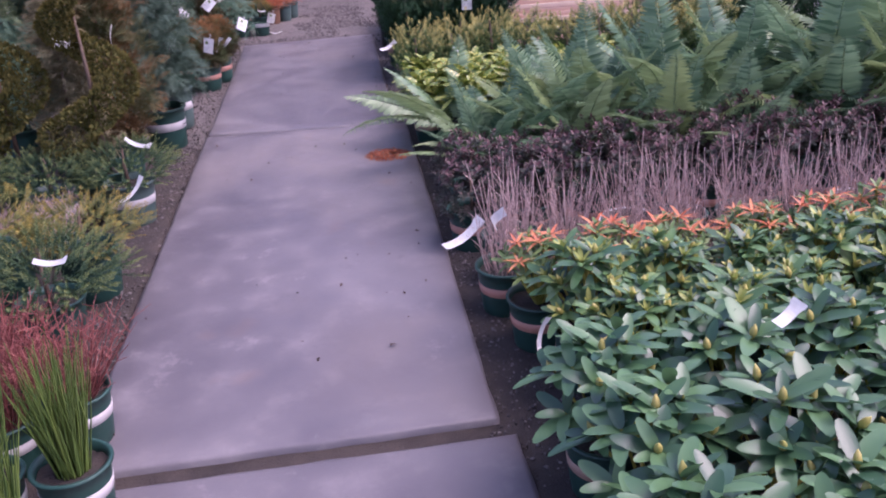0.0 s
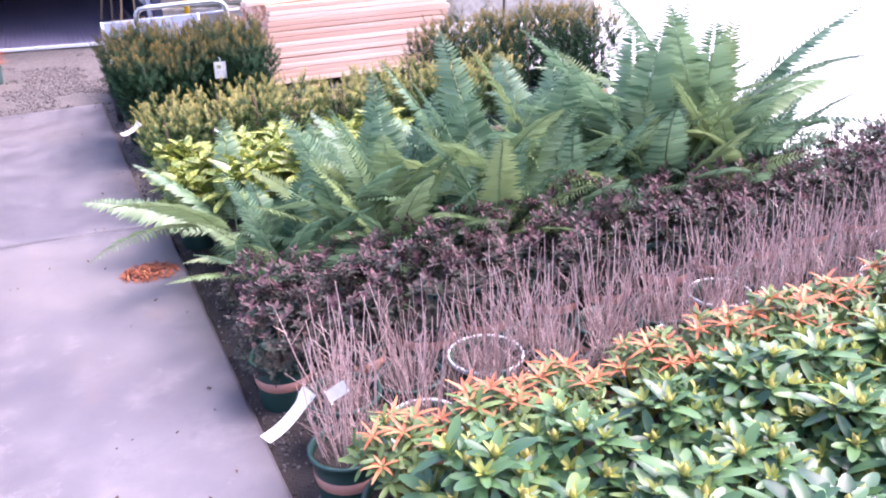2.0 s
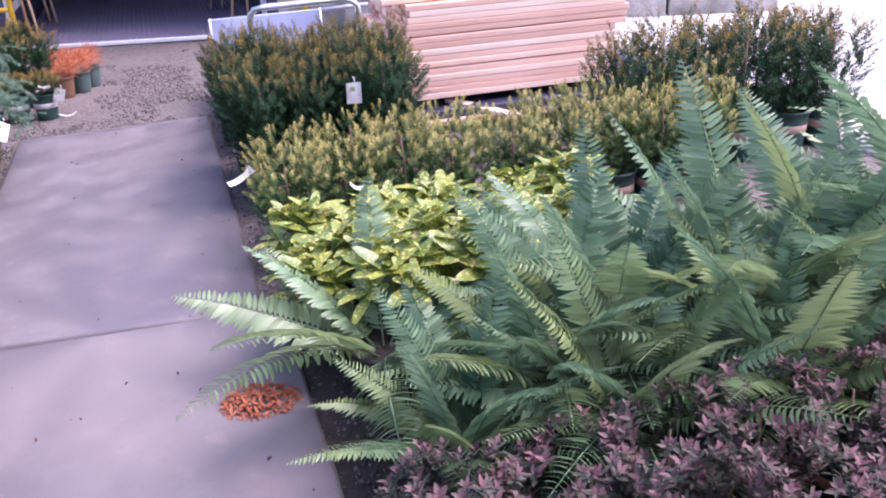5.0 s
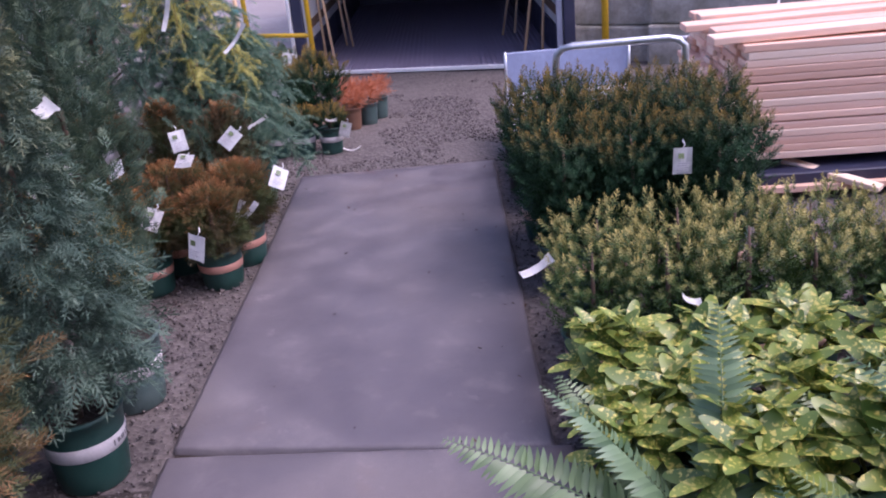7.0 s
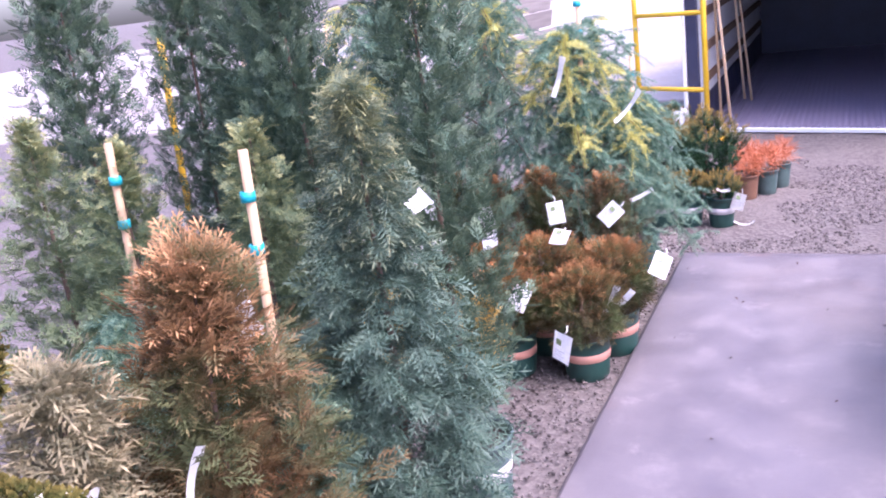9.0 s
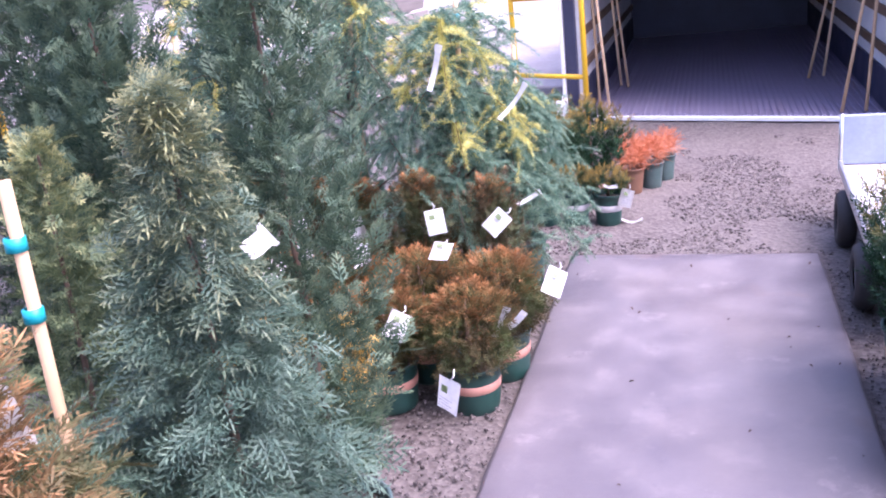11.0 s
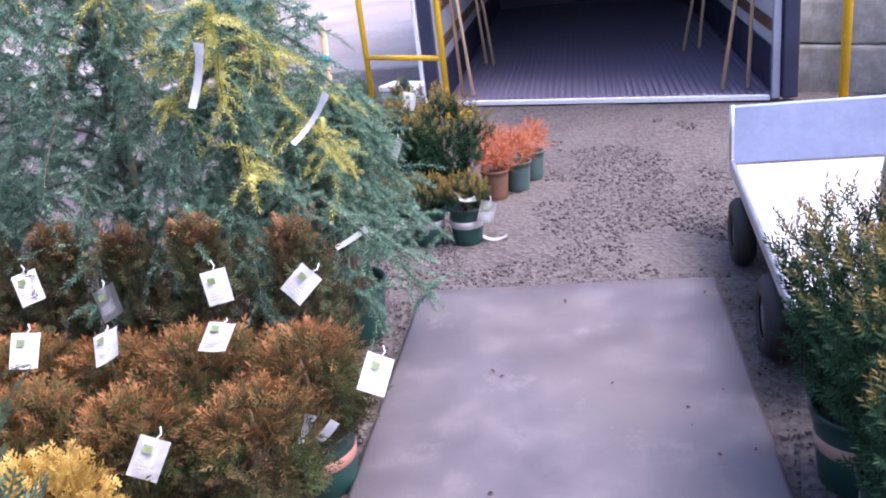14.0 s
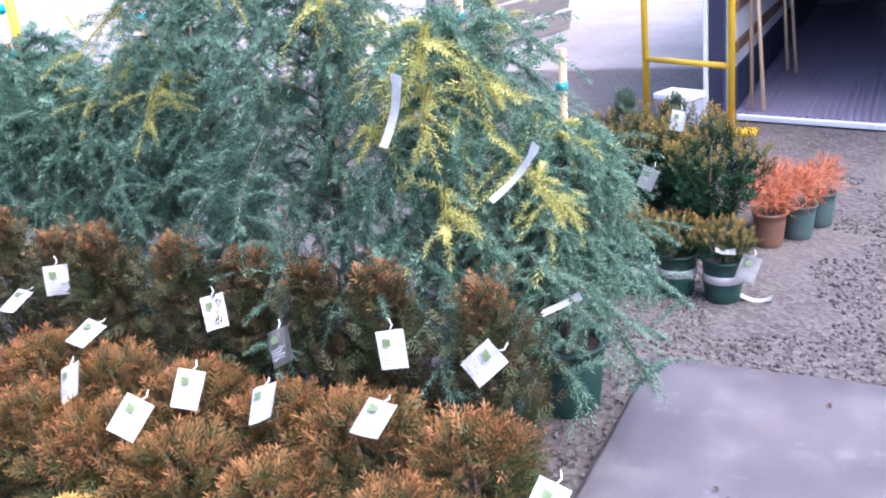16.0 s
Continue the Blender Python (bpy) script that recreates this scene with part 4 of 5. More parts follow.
# ---- right-hand beds ----
def rosette_plant(name, label, category, leaf_mat, leaf_sizes, whorls, leaves, height, radius, bud=None, pot=(0.115, 0.2), band=None, singles=True, lift=0.35, wid=0.33, stem_mat=None, young=None):
    """A broadleaf shrub of leaf rosettes at its shoot ends; every leaf a piece of its own where singles."""
    r = root(name, Matrix.Identity(4), label, category)
    add_pot(r, pot[0], pot[1], None, band)
    ld = [leaf_shape(L, L * wid, 0.22, c, 7, 0.95) for L in leaf_sizes for c in (0.08, 0.25)]
    meshes = [spread_out("leaf", [s], np.zeros((1, 3)), np.array([[0, 0, 1.0]]), np.array([[0, 1.0, 0]]), np.ones(1), leaf_mat) for s in ld] if singles else None
    for me in meshes or ():
        me.polygons.foreach_set("use_smooth", [True] * len(me.polygons))
    P, D, U, S, ends = [], [], [], [], []
    for k in range(whorls):
        u = (k + 0.5) / whorls
        a = k * 2.399
        rr = radius * math.sqrt(u)
        c = Vector((math.cos(a) * rr, math.sin(a) * rr, pot[1] + height * (1 - 0.45 * u) + RNG.uniform(-0.04, 0.03)))
        out = Vector((math.cos(a), math.sin(a), 0)) * (0.9 * u) + Vector((0, 0, 1))
        out.normalize()
        stem = bmesh.new()
        tube_bm([Vector((0.01 * math.cos(a), 0.01 * math.sin(a), pot[1] * 0.8)), Vector((c.x * 0.6, c.y * 0.6, (pot[1] + c.z) / 2)), c], [0.005, 0.004, 0.0032], 5, stem, False)
        part("stem", stem, stem_mat or MAT_RHODO_STEM, r)
        ends.append((c, out))
        for q in range(leaves):
            b = q * 2.399 + k
            side = out.orthogonal().normalized()
            side.rotate(Matrix.Rotation(b, 3, out))
            up = lift + 0.9 * (q / leaves) ** 2 + RNG.uniform(-0.2, 0.2)
            d = side + out * up
            P.append(c - out * 0.02 * (1 - q / leaves))
            D.append(d)
            U.append(out)
            S.append(RNG.uniform(0.7, 1.1) * (1 - 0.3 * (q / leaves) ** 3))
    if singles:
        for i, (p, d, up, s) in enumerate(zip(P, D, U, S)):
            d = d.normalized()
            y = (up - d * up.dot(d)).normalized()
            x = y.cross(d)
            ob = child("leaf", meshes[i % len(meshes)], r)
            ob.matrix_basis = Matrix.Translation(p) @ Matrix((x, y, d)).transposed().to_4x4() @ Matrix.Scale(s, 4)
    else:
        me = spread_out("foliage", ld, np.array(P), np.array([tuple(d) for d in D]), np.array([tuple(d) for d in U]), np.array(S), leaf_mat)
        me.polygons.foreach_set("use_smooth", [True] * len(me.polygons))
        child("foliage", me, r)
    if young:
        P2, D2, U2 = [], [], []
        for c, out in ends:
            for q in range(6):
                side = out.orthogonal().normalized()
                side.rotate(Matrix.Rotation(q * 2.399, 3, out))
                P2.append(tuple(c))
                D2.append(tuple(side * 0.7 + out * (0.8 + 0.1 * q)))
                U2.append(tuple(out))
        child("young_leaves", spread_out("young_leaves", [leaf_shape(0.045, 0.013, 0.3, 0.1, 5, 0.95)], np.array(P2), np.array(D2), np.array(U2), RNG.uniform(0.6, 1.15, len(P2)), young), r, "yellow-green young leaves")
    if bud:
        first = None
        for c, out in ends[::2]:
            if first is None:
                first = part("bud", tube_bm([(0, 0, -0.004), (0, 0, 0.008), (0, 0, 0.022), (0, 0, 0.036)], [0.005, 0.010, 0.008, 0.001], 7), bud, r)
                one = first
            else:
                one = child("bud", first.data, r)
            one.matrix_basis = Matrix.Translation(c) @ out.to_track_quat("Z", "Y").to_matrix().to_4x4()
    return r


LAB_BIG = "potted rhododendron with large glossy green leaves and yellow buds"
LAB_SMALL = "potted rhododendron with narrow green leaves and yellow shoots"
rhodo_big = [rosette_plant("rhododendron", LAB_BIG, "shrub", MAT_RHODO, (0.105, 0.125), 15, 8, 0.28, 0.17, MAT_BUD, singles=True, wid=0.36, band=MAT_BAND, lift=0.3) for _ in range(2)]
sort_out(rhodo_big, [(x, y) for y in (-3.62, -3.92, -4.22) for x in (0.90, 1.22, 1.55, 1.88)] + [(0.88, -4.5), (1.24, -4.55)], "rhododendrons in the bed", jitter=0.025)
rhodo_small = [rosette_plant("rhododendron", LAB_SMALL, "shrub", MAT_RHODO_SMALL, (0.08, 0.10), 19, 9, 0.26, 0.15, MAT_BUD, singles=False, wid=0.33, band=MAT_BAND, lift=0.35, young=MAT_NEWLEAF) for _ in range(2)]
sort_out(rhodo_small, [(x, -3.36) for x in span(1.06, 2.7, 0.27)] + [(x, -3.10) for x in span(0.98, 2.8, 0.26)], "rhododendrons in the bed", jitter=0.02)


def pieris():
    r = rosette_plant("pieris", "potted pieris with green leaves and orange new shoots", "shrub", MAT_PIERIS_G, (0.06, 0.07), 26, 8, 0.22, 0.14, None, singles=False, wid=0.26, band=MAT_BAND_PINK, lift=0.3)
    n = 7 * 9
    P, D, U = [], [], []
    for k in range(7):
        a, u = k * 2.399 + 0.5, (k + 0.5) / 7
        c = np.array((math.cos(a) * 0.13 * math.sqrt(u), math.sin(a) * 0.13 * math.sqrt(u), 0.43 - 0.07 * u))
        for q in range(9):
            b = q * 2.399
            P.append(c)
            D.append((math.cos(b), math.sin(b), 0.2 + 0.1 * q))
            U.append((0, 0, 1.0))
    me = spread_out("new_growth", [leaf_shape(0.062, 0.011, 0.3, 0.3, 4)], np.array(P), np.array(D), np.array(U), RNG.uniform(0.6, 1.25, n), MAT_PIERIS_O)
    child("new_growth", me, r, "orange-red new leaves")["kind"] = "stuff"
    return r


sort_out([pieris(), pieris()], [(x, -2.84) for x in span(0.90, 3.2, 0.245)], "pieris in the bed")


def twig_shrub(sleeve=False):
    r = root("dormant_shrub", Matrix.Identity(4), "leafless potted shrub of thin upright pinkish twigs", "shrub")
    add_pot(r, 0.11, 0.2, None, MAT_BAND_PINK)
    bm = bmesh.new()
    for k in range(34):
        a, rr = k * 2.399, 0.105 * math.sqrt((k + 0.5) / 34)
        h = RNG.uniform(0.08, 0.38) 
        x, y = math.cos(a) * rr, math.sin(a) * rr
        lx, ly = x * RNG.uniform(0.0, 0.9) + RNG.normal(0, 0.02), y * RNG.uniform(0.0, 0.9) + RNG.normal(0, 0.02)
        pts = [(x * 0.7, y * 0.7, 0.16), (x + lx * 0.3 + RNG.normal(0, 0.004), y + ly * 0.3 + RNG.normal(0, 0.004), 0.17 + h * 0.45), (x + lx, y + ly, 0.17 + h)]
        tube_bm(pts, [0.0024, 0.0018, 0.0012], 4, bm, False)
        for q in range(4):
            u = RNG.uniform(0.1, 0.75)
            p = Vector(pts[0]).lerp(Vector(pts[2]), u)
            e = p + Vector((RNG.normal(0, 0.03), RNG.normal(0, 0.03), RNG.uniform(0.03, 0.09)))
            tube_bm([p, e], [0.0014, 0.0009], 3, bm, False)
    part("branchwork", bm, MAT_TWIG, r)["kind"] = "stuff"
    if sleeve:
        part("pot_sleeve", lathe_bm([(0.1165, 0.188), (0.1205, 0.189), (0.1215, 0.201), (0.1195, 0.2045), (0.1155, 0.203), (0.1145, 0.192)], 28), MAT_TAG, r, "thin white plastic sleeve round the rim")
    return r


sort_out([twig_shrub(), twig_shrub(True), twig_shrub(), twig_shrub()], [(x, -2.57) for x in span(0.83, 3.4, 0.235)] + [(x + 0.1, -2.33) for x in span(0.78, 3.5, 0.24)], "dormant shrubs in the bed")


def azalea():
    r = root("azalea", Matrix.Identity(4), "potted evergreen azalea with dark bronze-purple leaves", "shrub")
    add_pot(r, 0.11, 0.2, None, MAT_BAND_PINK)
    part("trunk", tube_bm([(0, 0, 0.15), (0.006, 0.004, 0.25), (0, 0, 0.36)], [0.009, 0.006, 0.002], 6), MAT_BARK, r)
    whorl = []
    lf = leaf_shape(0.030, 0.013, 0.25, 0.15, 3)
    for q in range(8):
        b = q * 2.399
        whorl.append(turned(lf, (math.cos(b), math.sin(b), 0.35 + 0.12 * q), (0, 0, 1), (0, 0, -0.012 + 0.003 * q), 1 - 0.03 * q, tip=q / 8))
    shape = join_shapes(whorl)
    pos, dirs, ups, h, k = crown(190, 0.27, 0.15, lambda h: 0.165 * (0.72 + 0.5 * h) * (1 - 0.5 * h ** 5), 0.9, 0.45, 0.08, 0.25)
    child("foliage", spread_out("foliage", [shape], pos, dirs, ups, RNG.uniform(0.7, 1.25, len(pos)), MAT_AZALEA, np.clip(h * 1.1, 0, 1)), r)
    return r


sort_out([azalea(), azalea(), azalea()], [(x, -1.98) for x in span(0.80, 3.9, 0.26)] + [(x + 0.05, -1.70) for x in span(0.80, 4.1, 0.26)], "azaleas in the bed")


FROND = []


def frond_mesh(length, arch, seed):
    """A sword fern frond: curved midrib, tapering pairs of toothed pinnae."""
    out = []
    n = 36
    path = lambda u: np.array((0.0, -arch * length * u * u, length * (u - 0.22 * arch * u ** 3)))
    pin = []
    for s in (-1, 1):
        v, f, t = leaf_shape(1.0, 0.225, 0.2, 0.3, 5, 0.48)
        v = v.copy()
        v[1::3, 0] *= 1.25 if s > 0 else 1
        pin.append((v, f, t))
    rg = np.random.default_rng(seed)
    for i in range(n):
        u = 0.10 + 0.88 * i / (n - 1)
        ln = length * 0.15 * min(1, (u - 0.02) * 4.5) ** 0.7 * (1 - u ** 2.4) ** 0.8 + 0.006
        p, e = path(u), path(min(1, u + 0.02))
        along = (e - p) / np.linalg.norm(e - p)
        for s, sh in zip((-1, 1), pin):
            d = np.array((s * 1.0, 0.12, 0)) + along * 0.32 + rg.normal(0, 0.05, 3)
            out.append(turned(sh, d, np.array((0, 1, 0)) + along * -0.2 + rg.normal(0, 0.12, 3), p + along * (0.004 if s > 0 else 0), ln * rg.uniform(0.9, 1.08)))
    for i in range(10):
        a, b = path(i / 10), path((i + 1) / 10)
        w = 0.0035 * (1 - i / 12)
        out.append((np.array([a + (-w, 0.001, 0), a + (w, 0.001, 0), b + (w * 0.9, 0.001, 0), b + (-w * 0.9, 0.001, 0), a + (0, -w, 0), b + (0, -w, 0)]), np.array([(0, 1, 2), (0, 2, 3), (0, 3, 4), (4, 3, 5), (1, 4, 5), (1, 5, 2)]), np.zeros(6)))
    v, f, t = join_shapes(out)
    me = spread_out("frond", [(v, f, t)], np.zeros((1, 3)), np.array([[0, 0, 1.0]]), np.array([[0, 1.0, 0]]), np.ones(1), MAT_FERN)
    me.polygons.foreach_set("use_smooth", [True] * len(me.polygons))
    return me


FROND = [frond_mesh(0.62, a, k) for k, a in enumerate((0.12, 0.3, 0.5, 0.22))]


def fern(seed, fronds=19, upright=10):
    r = root("sword_fern", Matrix.Identity(4), "potted sword fern with long arching green fronds", "fern")
    add_pot(r, 0.12, 0.21, MAT_POT_BLACK)
    rg = random.Random(seed)
    for k in range(fronds):
        a = k * 137.5 + rg.uniform(-12, 12)
        tilt = upright + (70 - upright) * (k / fronds) ** 0.9 + rg.uniform(-6, 6)
        ob = child("frond", FROND[(k + seed) % 4], r)
        s = rg.uniform(0.85, 1.25)
        # the blade's upper face looks inwards and up
        ob.matrix_basis = Matrix.Translation((0, 0, 0.17)) @ pose(0, 0, 0, 0, 0, a) @ pose(0, -0.03, 0, tilt, 0, 0) @ pose(0, 0, 0, 0, 0, rg.uniform(-20, 20)) @ Matrix.Scale(s, 4)
    return r


sort_out([fern(1), fern(2), fern(3)], [(1.36, -1.12, -0.03, 0.95), (1.60, -1.0, -0.03, 1.05), (2.0, -1.1, -0.03, 1.1), (2.42, -1.05, -0.03, 1.22), (2.85, -1.1, -0.03, 1.28), (3.3, -1.1, -0.03, 1.25),
                                           (0.98, -1.32, -0.03, 0.78), (1.45, -1.38, -0.03, 0.85), (1.9, -1.42, -0.03, 0.85), (2.3, -1.40, -0.03, 0.95), (2.75, -1.45, -0.03, 0.95), (3.2, -1.5, -0.03, 0.9)], "ferns in the bed", size=0.04)

set_out(fern(4, 12, 42), [(0.90, -0.80, -0.03, 1.0)], "ferns in the bed", jitter=0, size=0)

aucuba = [rosette_plant("aucuba", "potted gold dust aucuba with yellow-spotted leaves", "shrub", MAT_AUCUBA, (0.13, 0.15), 10, 8, 0.20, 0.13, None, singles=True, wid=0.36, lift=0.4, pot=(0.105, 0.19), band=MAT_BAND) for _ in range(2)]
sort_out(aucuba, [(0.80, -0.03), (1.08, -0.05), (1.36, -0.03), (1.62, -0.08), (1.88, -0.05), (0.95, -0.32), (1.22, -0.34), (1.5, -0.34), (1.78, -0.36), (1.0, -0.60, -0.03, 1.12), (1.3, -0.64, -0.03, 1.1), (0.78, -0.40, -0.03, 0.95), (1.6, -0.62)], "aucubas in the bed")

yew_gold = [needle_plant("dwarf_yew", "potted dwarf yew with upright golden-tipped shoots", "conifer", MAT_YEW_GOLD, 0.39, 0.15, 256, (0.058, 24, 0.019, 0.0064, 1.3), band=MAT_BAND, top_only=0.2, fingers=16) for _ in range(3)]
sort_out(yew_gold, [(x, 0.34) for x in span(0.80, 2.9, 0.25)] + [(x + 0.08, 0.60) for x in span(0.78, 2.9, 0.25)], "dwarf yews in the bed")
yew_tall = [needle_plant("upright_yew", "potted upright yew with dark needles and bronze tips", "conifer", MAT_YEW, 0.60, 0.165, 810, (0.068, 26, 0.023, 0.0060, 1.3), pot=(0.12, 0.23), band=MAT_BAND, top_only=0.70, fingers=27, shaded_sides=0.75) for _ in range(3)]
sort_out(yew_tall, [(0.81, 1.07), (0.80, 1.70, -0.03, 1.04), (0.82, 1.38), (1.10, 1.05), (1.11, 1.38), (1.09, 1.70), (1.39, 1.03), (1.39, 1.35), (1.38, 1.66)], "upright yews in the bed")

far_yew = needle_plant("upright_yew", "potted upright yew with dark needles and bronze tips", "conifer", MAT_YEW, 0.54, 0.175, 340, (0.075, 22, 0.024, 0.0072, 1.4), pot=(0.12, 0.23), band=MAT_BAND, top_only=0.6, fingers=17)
set_out(far_yew, [(x, y) for y in (0.72, 0.98) for x in (2.72, 3.0, 3.27, 3.55, 3.83)], "upright yews in the bed")

# ---- left-hand beds ----
globe = [spray_plant("globe_arborvitae", "potted globe arborvitae with bronzed winter foliage", "conifer", MAT_THUJA_BROWN, 0.27, 0.155, 1000, (0.066, 4, 0.0030, -0.25, 1), pot=(0.115, 0.2), band=MAT_BAND_PINK, form="globe", base=0.205, gain_top=True) for _ in range(3)]
sort_out(globe, [(-0.74, 1.43), (-0.68, 1.70), (-0.98, 1.66), (-1.05, 1.40), (-1.28, 1.68), (-1.36, 1.42), (-1.58, 1.70), (-1.66, 1.44), (-1.88, 1.70), (-1.98, 1.46), (-2.2, 1.7), (-2.3, 1.45)], "globe arborvitae in the bed", jitter=0.012)
upright = [spray_plant("bronze_arborvitae", "potted upright arborvitae with red-brown winter foliage", "conifer", MAT_UPRIGHT, 0.58, 0.155, 100, (0.060, 4, 0.0032, -0.1, 1), pot=(0.10, 0.19), form="cone", limbs=(90, 11, 1.6, 0.0), gain_top=True) for _ in range(2)]
sort_out(upright, [(-0.75, 1.98), (-1.03, 1.96), (-1.30, 1.98), (-1.58, 1.97), (-1.86, 1.99), (-2.14, 2.0), (-2.42, 2.0), (-2.7, 2.02)], "bronze arborvitae in the bed")
gold = spray_plant("golden_arborvitae", "potted dwarf arborvitae with golden yellow foliage", "conifer", MAT_GOLD, 0.26, 0.15, 750, (0.055, 4, 0.0036, 0.1, 2), form="globe")
set_out(gold, [(-1.16, 1.13), (-1.46, 1.10)], "golden arborvitae in the bed")

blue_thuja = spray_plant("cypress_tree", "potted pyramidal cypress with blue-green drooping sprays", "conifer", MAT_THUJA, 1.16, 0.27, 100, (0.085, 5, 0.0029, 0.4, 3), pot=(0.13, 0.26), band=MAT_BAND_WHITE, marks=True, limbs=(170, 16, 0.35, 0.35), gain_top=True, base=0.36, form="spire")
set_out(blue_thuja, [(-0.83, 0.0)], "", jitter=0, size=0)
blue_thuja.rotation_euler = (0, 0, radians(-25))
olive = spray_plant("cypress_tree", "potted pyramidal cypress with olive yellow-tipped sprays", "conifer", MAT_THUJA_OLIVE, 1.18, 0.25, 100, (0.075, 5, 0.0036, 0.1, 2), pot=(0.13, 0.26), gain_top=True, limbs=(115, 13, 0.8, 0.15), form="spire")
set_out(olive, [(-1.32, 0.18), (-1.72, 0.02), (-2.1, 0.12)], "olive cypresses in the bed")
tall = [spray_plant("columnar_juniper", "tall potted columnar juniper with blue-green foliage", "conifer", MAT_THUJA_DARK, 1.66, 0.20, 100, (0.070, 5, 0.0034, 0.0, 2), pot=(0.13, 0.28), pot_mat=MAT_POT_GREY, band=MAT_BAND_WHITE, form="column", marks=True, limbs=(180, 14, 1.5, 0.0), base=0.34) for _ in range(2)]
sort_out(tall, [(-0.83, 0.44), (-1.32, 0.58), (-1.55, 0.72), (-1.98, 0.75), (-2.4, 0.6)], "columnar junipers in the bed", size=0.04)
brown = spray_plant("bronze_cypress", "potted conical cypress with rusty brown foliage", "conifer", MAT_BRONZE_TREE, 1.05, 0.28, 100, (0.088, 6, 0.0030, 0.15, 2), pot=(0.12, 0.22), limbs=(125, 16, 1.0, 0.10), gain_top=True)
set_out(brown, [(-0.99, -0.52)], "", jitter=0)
tan = spray_plant("tan_cypress", "potted cypress with pale tan-green thread foliage", "conifer", MAT_TANCON, 0.90, 0.22, 100, (0.08, 5, 0.0032, 0.4, 2), limbs=(105, 13, 0.7, 0.2))
set_out(tan, [(-1.14, -0.78, -0.03, 1.0)], "", jitter=0)


def spiral_topiary(name_label, height=0.92, turns=1.7):
    """A clipped spiral: a fat tapering coil of dense foliage round a bare stem."""
    r = root("spiral_topiary", Matrix.Identity(4), name_label, "topiary")
    add_pot(r, 0.13, 0.24, MAT_POT)
    part("trunk", tube_bm([(0, 0, 0.2), (0.005, 0, 0.7), (0, 0, 0.24 + height * 0.96)], [0.013, 0.01, 0.004], 8), MAT_BARK, r)
    n = 5200
    u = RNG.uniform(0, 1, n)
    a = u * turns * math.tau + math.pi * 0.75
    big = 0.22 * (1 - u) ** 0.6 + 0.015
    thick = 0.125 * (1 - 0.6 * u)
    phi, k = RNG.uniform(0, math.tau, n), RNG.uniform(0.8, 1, n) ** 0.5
    radial, up = np.cos(phi) * thick * k, np.sin(phi) * thick * k * 0.85
    rr = big * 0.72 + radial
    pos = np.stack([np.cos(a) * rr, np.sin(a) * rr, 0.33 + u * height + up], 1)
    dirs = np.stack([np.cos(a) * np.cos(phi), np.sin(a) * np.cos(phi), np.sin(phi) + 0.3], 1) + RNG.normal(0, 0.35, (n, 3))
    child("foliage", spread_out("foliage", [spray_shape(0.024, 2, 0.0056, 0.1, 0) for _ in range(3)], pos, dirs, RNG.normal(0, 1, (n, 3)), RNG.uniform(0.7, 1.2, n), MAT_TOPIARY), r)
    return r


spiral = spiral_topiary("clipped spiral conifer topiary with bronze-green foliage in a pot")
set_out(spiral, [(-0.93, -1.06), (-1.38, -0.98), (-1.85, -0.95)], "spiral topiaries in the bed", jitter=0.0, size=0.0)
for ob in scene.collection.objects:
    if ob.parent is None and ob.name.startswith("spiral_topiary"):
        ob.rotation_euler = (0, 0, 0)

spruce = needle_plant("dwarf_spruce", "potted low dwarf spruce with blue-green needles", "conifer", MAT_SPRUCE, 0.22, 0.22, 360, (0.075, 26, 0.015, 0.0046, 0.9), pot=(0.12, 0.22), pot_mat=MAT_POT_GREY, band=MAT_BAND_WHITE, gain_top=False, lift=0.15)
set_out(spruce, [(-0.79, -1.26), (-1.17, -1.30), (-1.55, -1.32)], "dwarf spruces in the bed")
nest = needle_plant("nest_spruce", "potted bird's nest spruce with spreading yellow-green shoots", "conifer", MAT_SPRUCE, 0.24, 0.24, 300, (0.11, 34, 0.016, 0.0052, 0.8), pot=(0.12, 0.2), pot_mat=MAT_POT, gain_top=False, lift=0.15)
set_out(nest, [(-0.84, -2.46), (-1.3, -2.4)], "nest spruces in the bed")
nest_y = needle_plant("golden_spruce", "potted dwarf spruce with yellow shoot tips", "conifer", MAT_SPRUCE_Y, 0.20, 0.19, 300, (0.06, 30, 0.013, 0.0030, 1.1), pot=(0.11, 0.2), gain_top=False, lift=0.2)
set_out(nest_y, [(-0.80, -2.06, -0.03, 1.15), (-1.18, -2.05, -0.03, 1.1), (-1.55, -2.0)], "golden spruces in the bed")


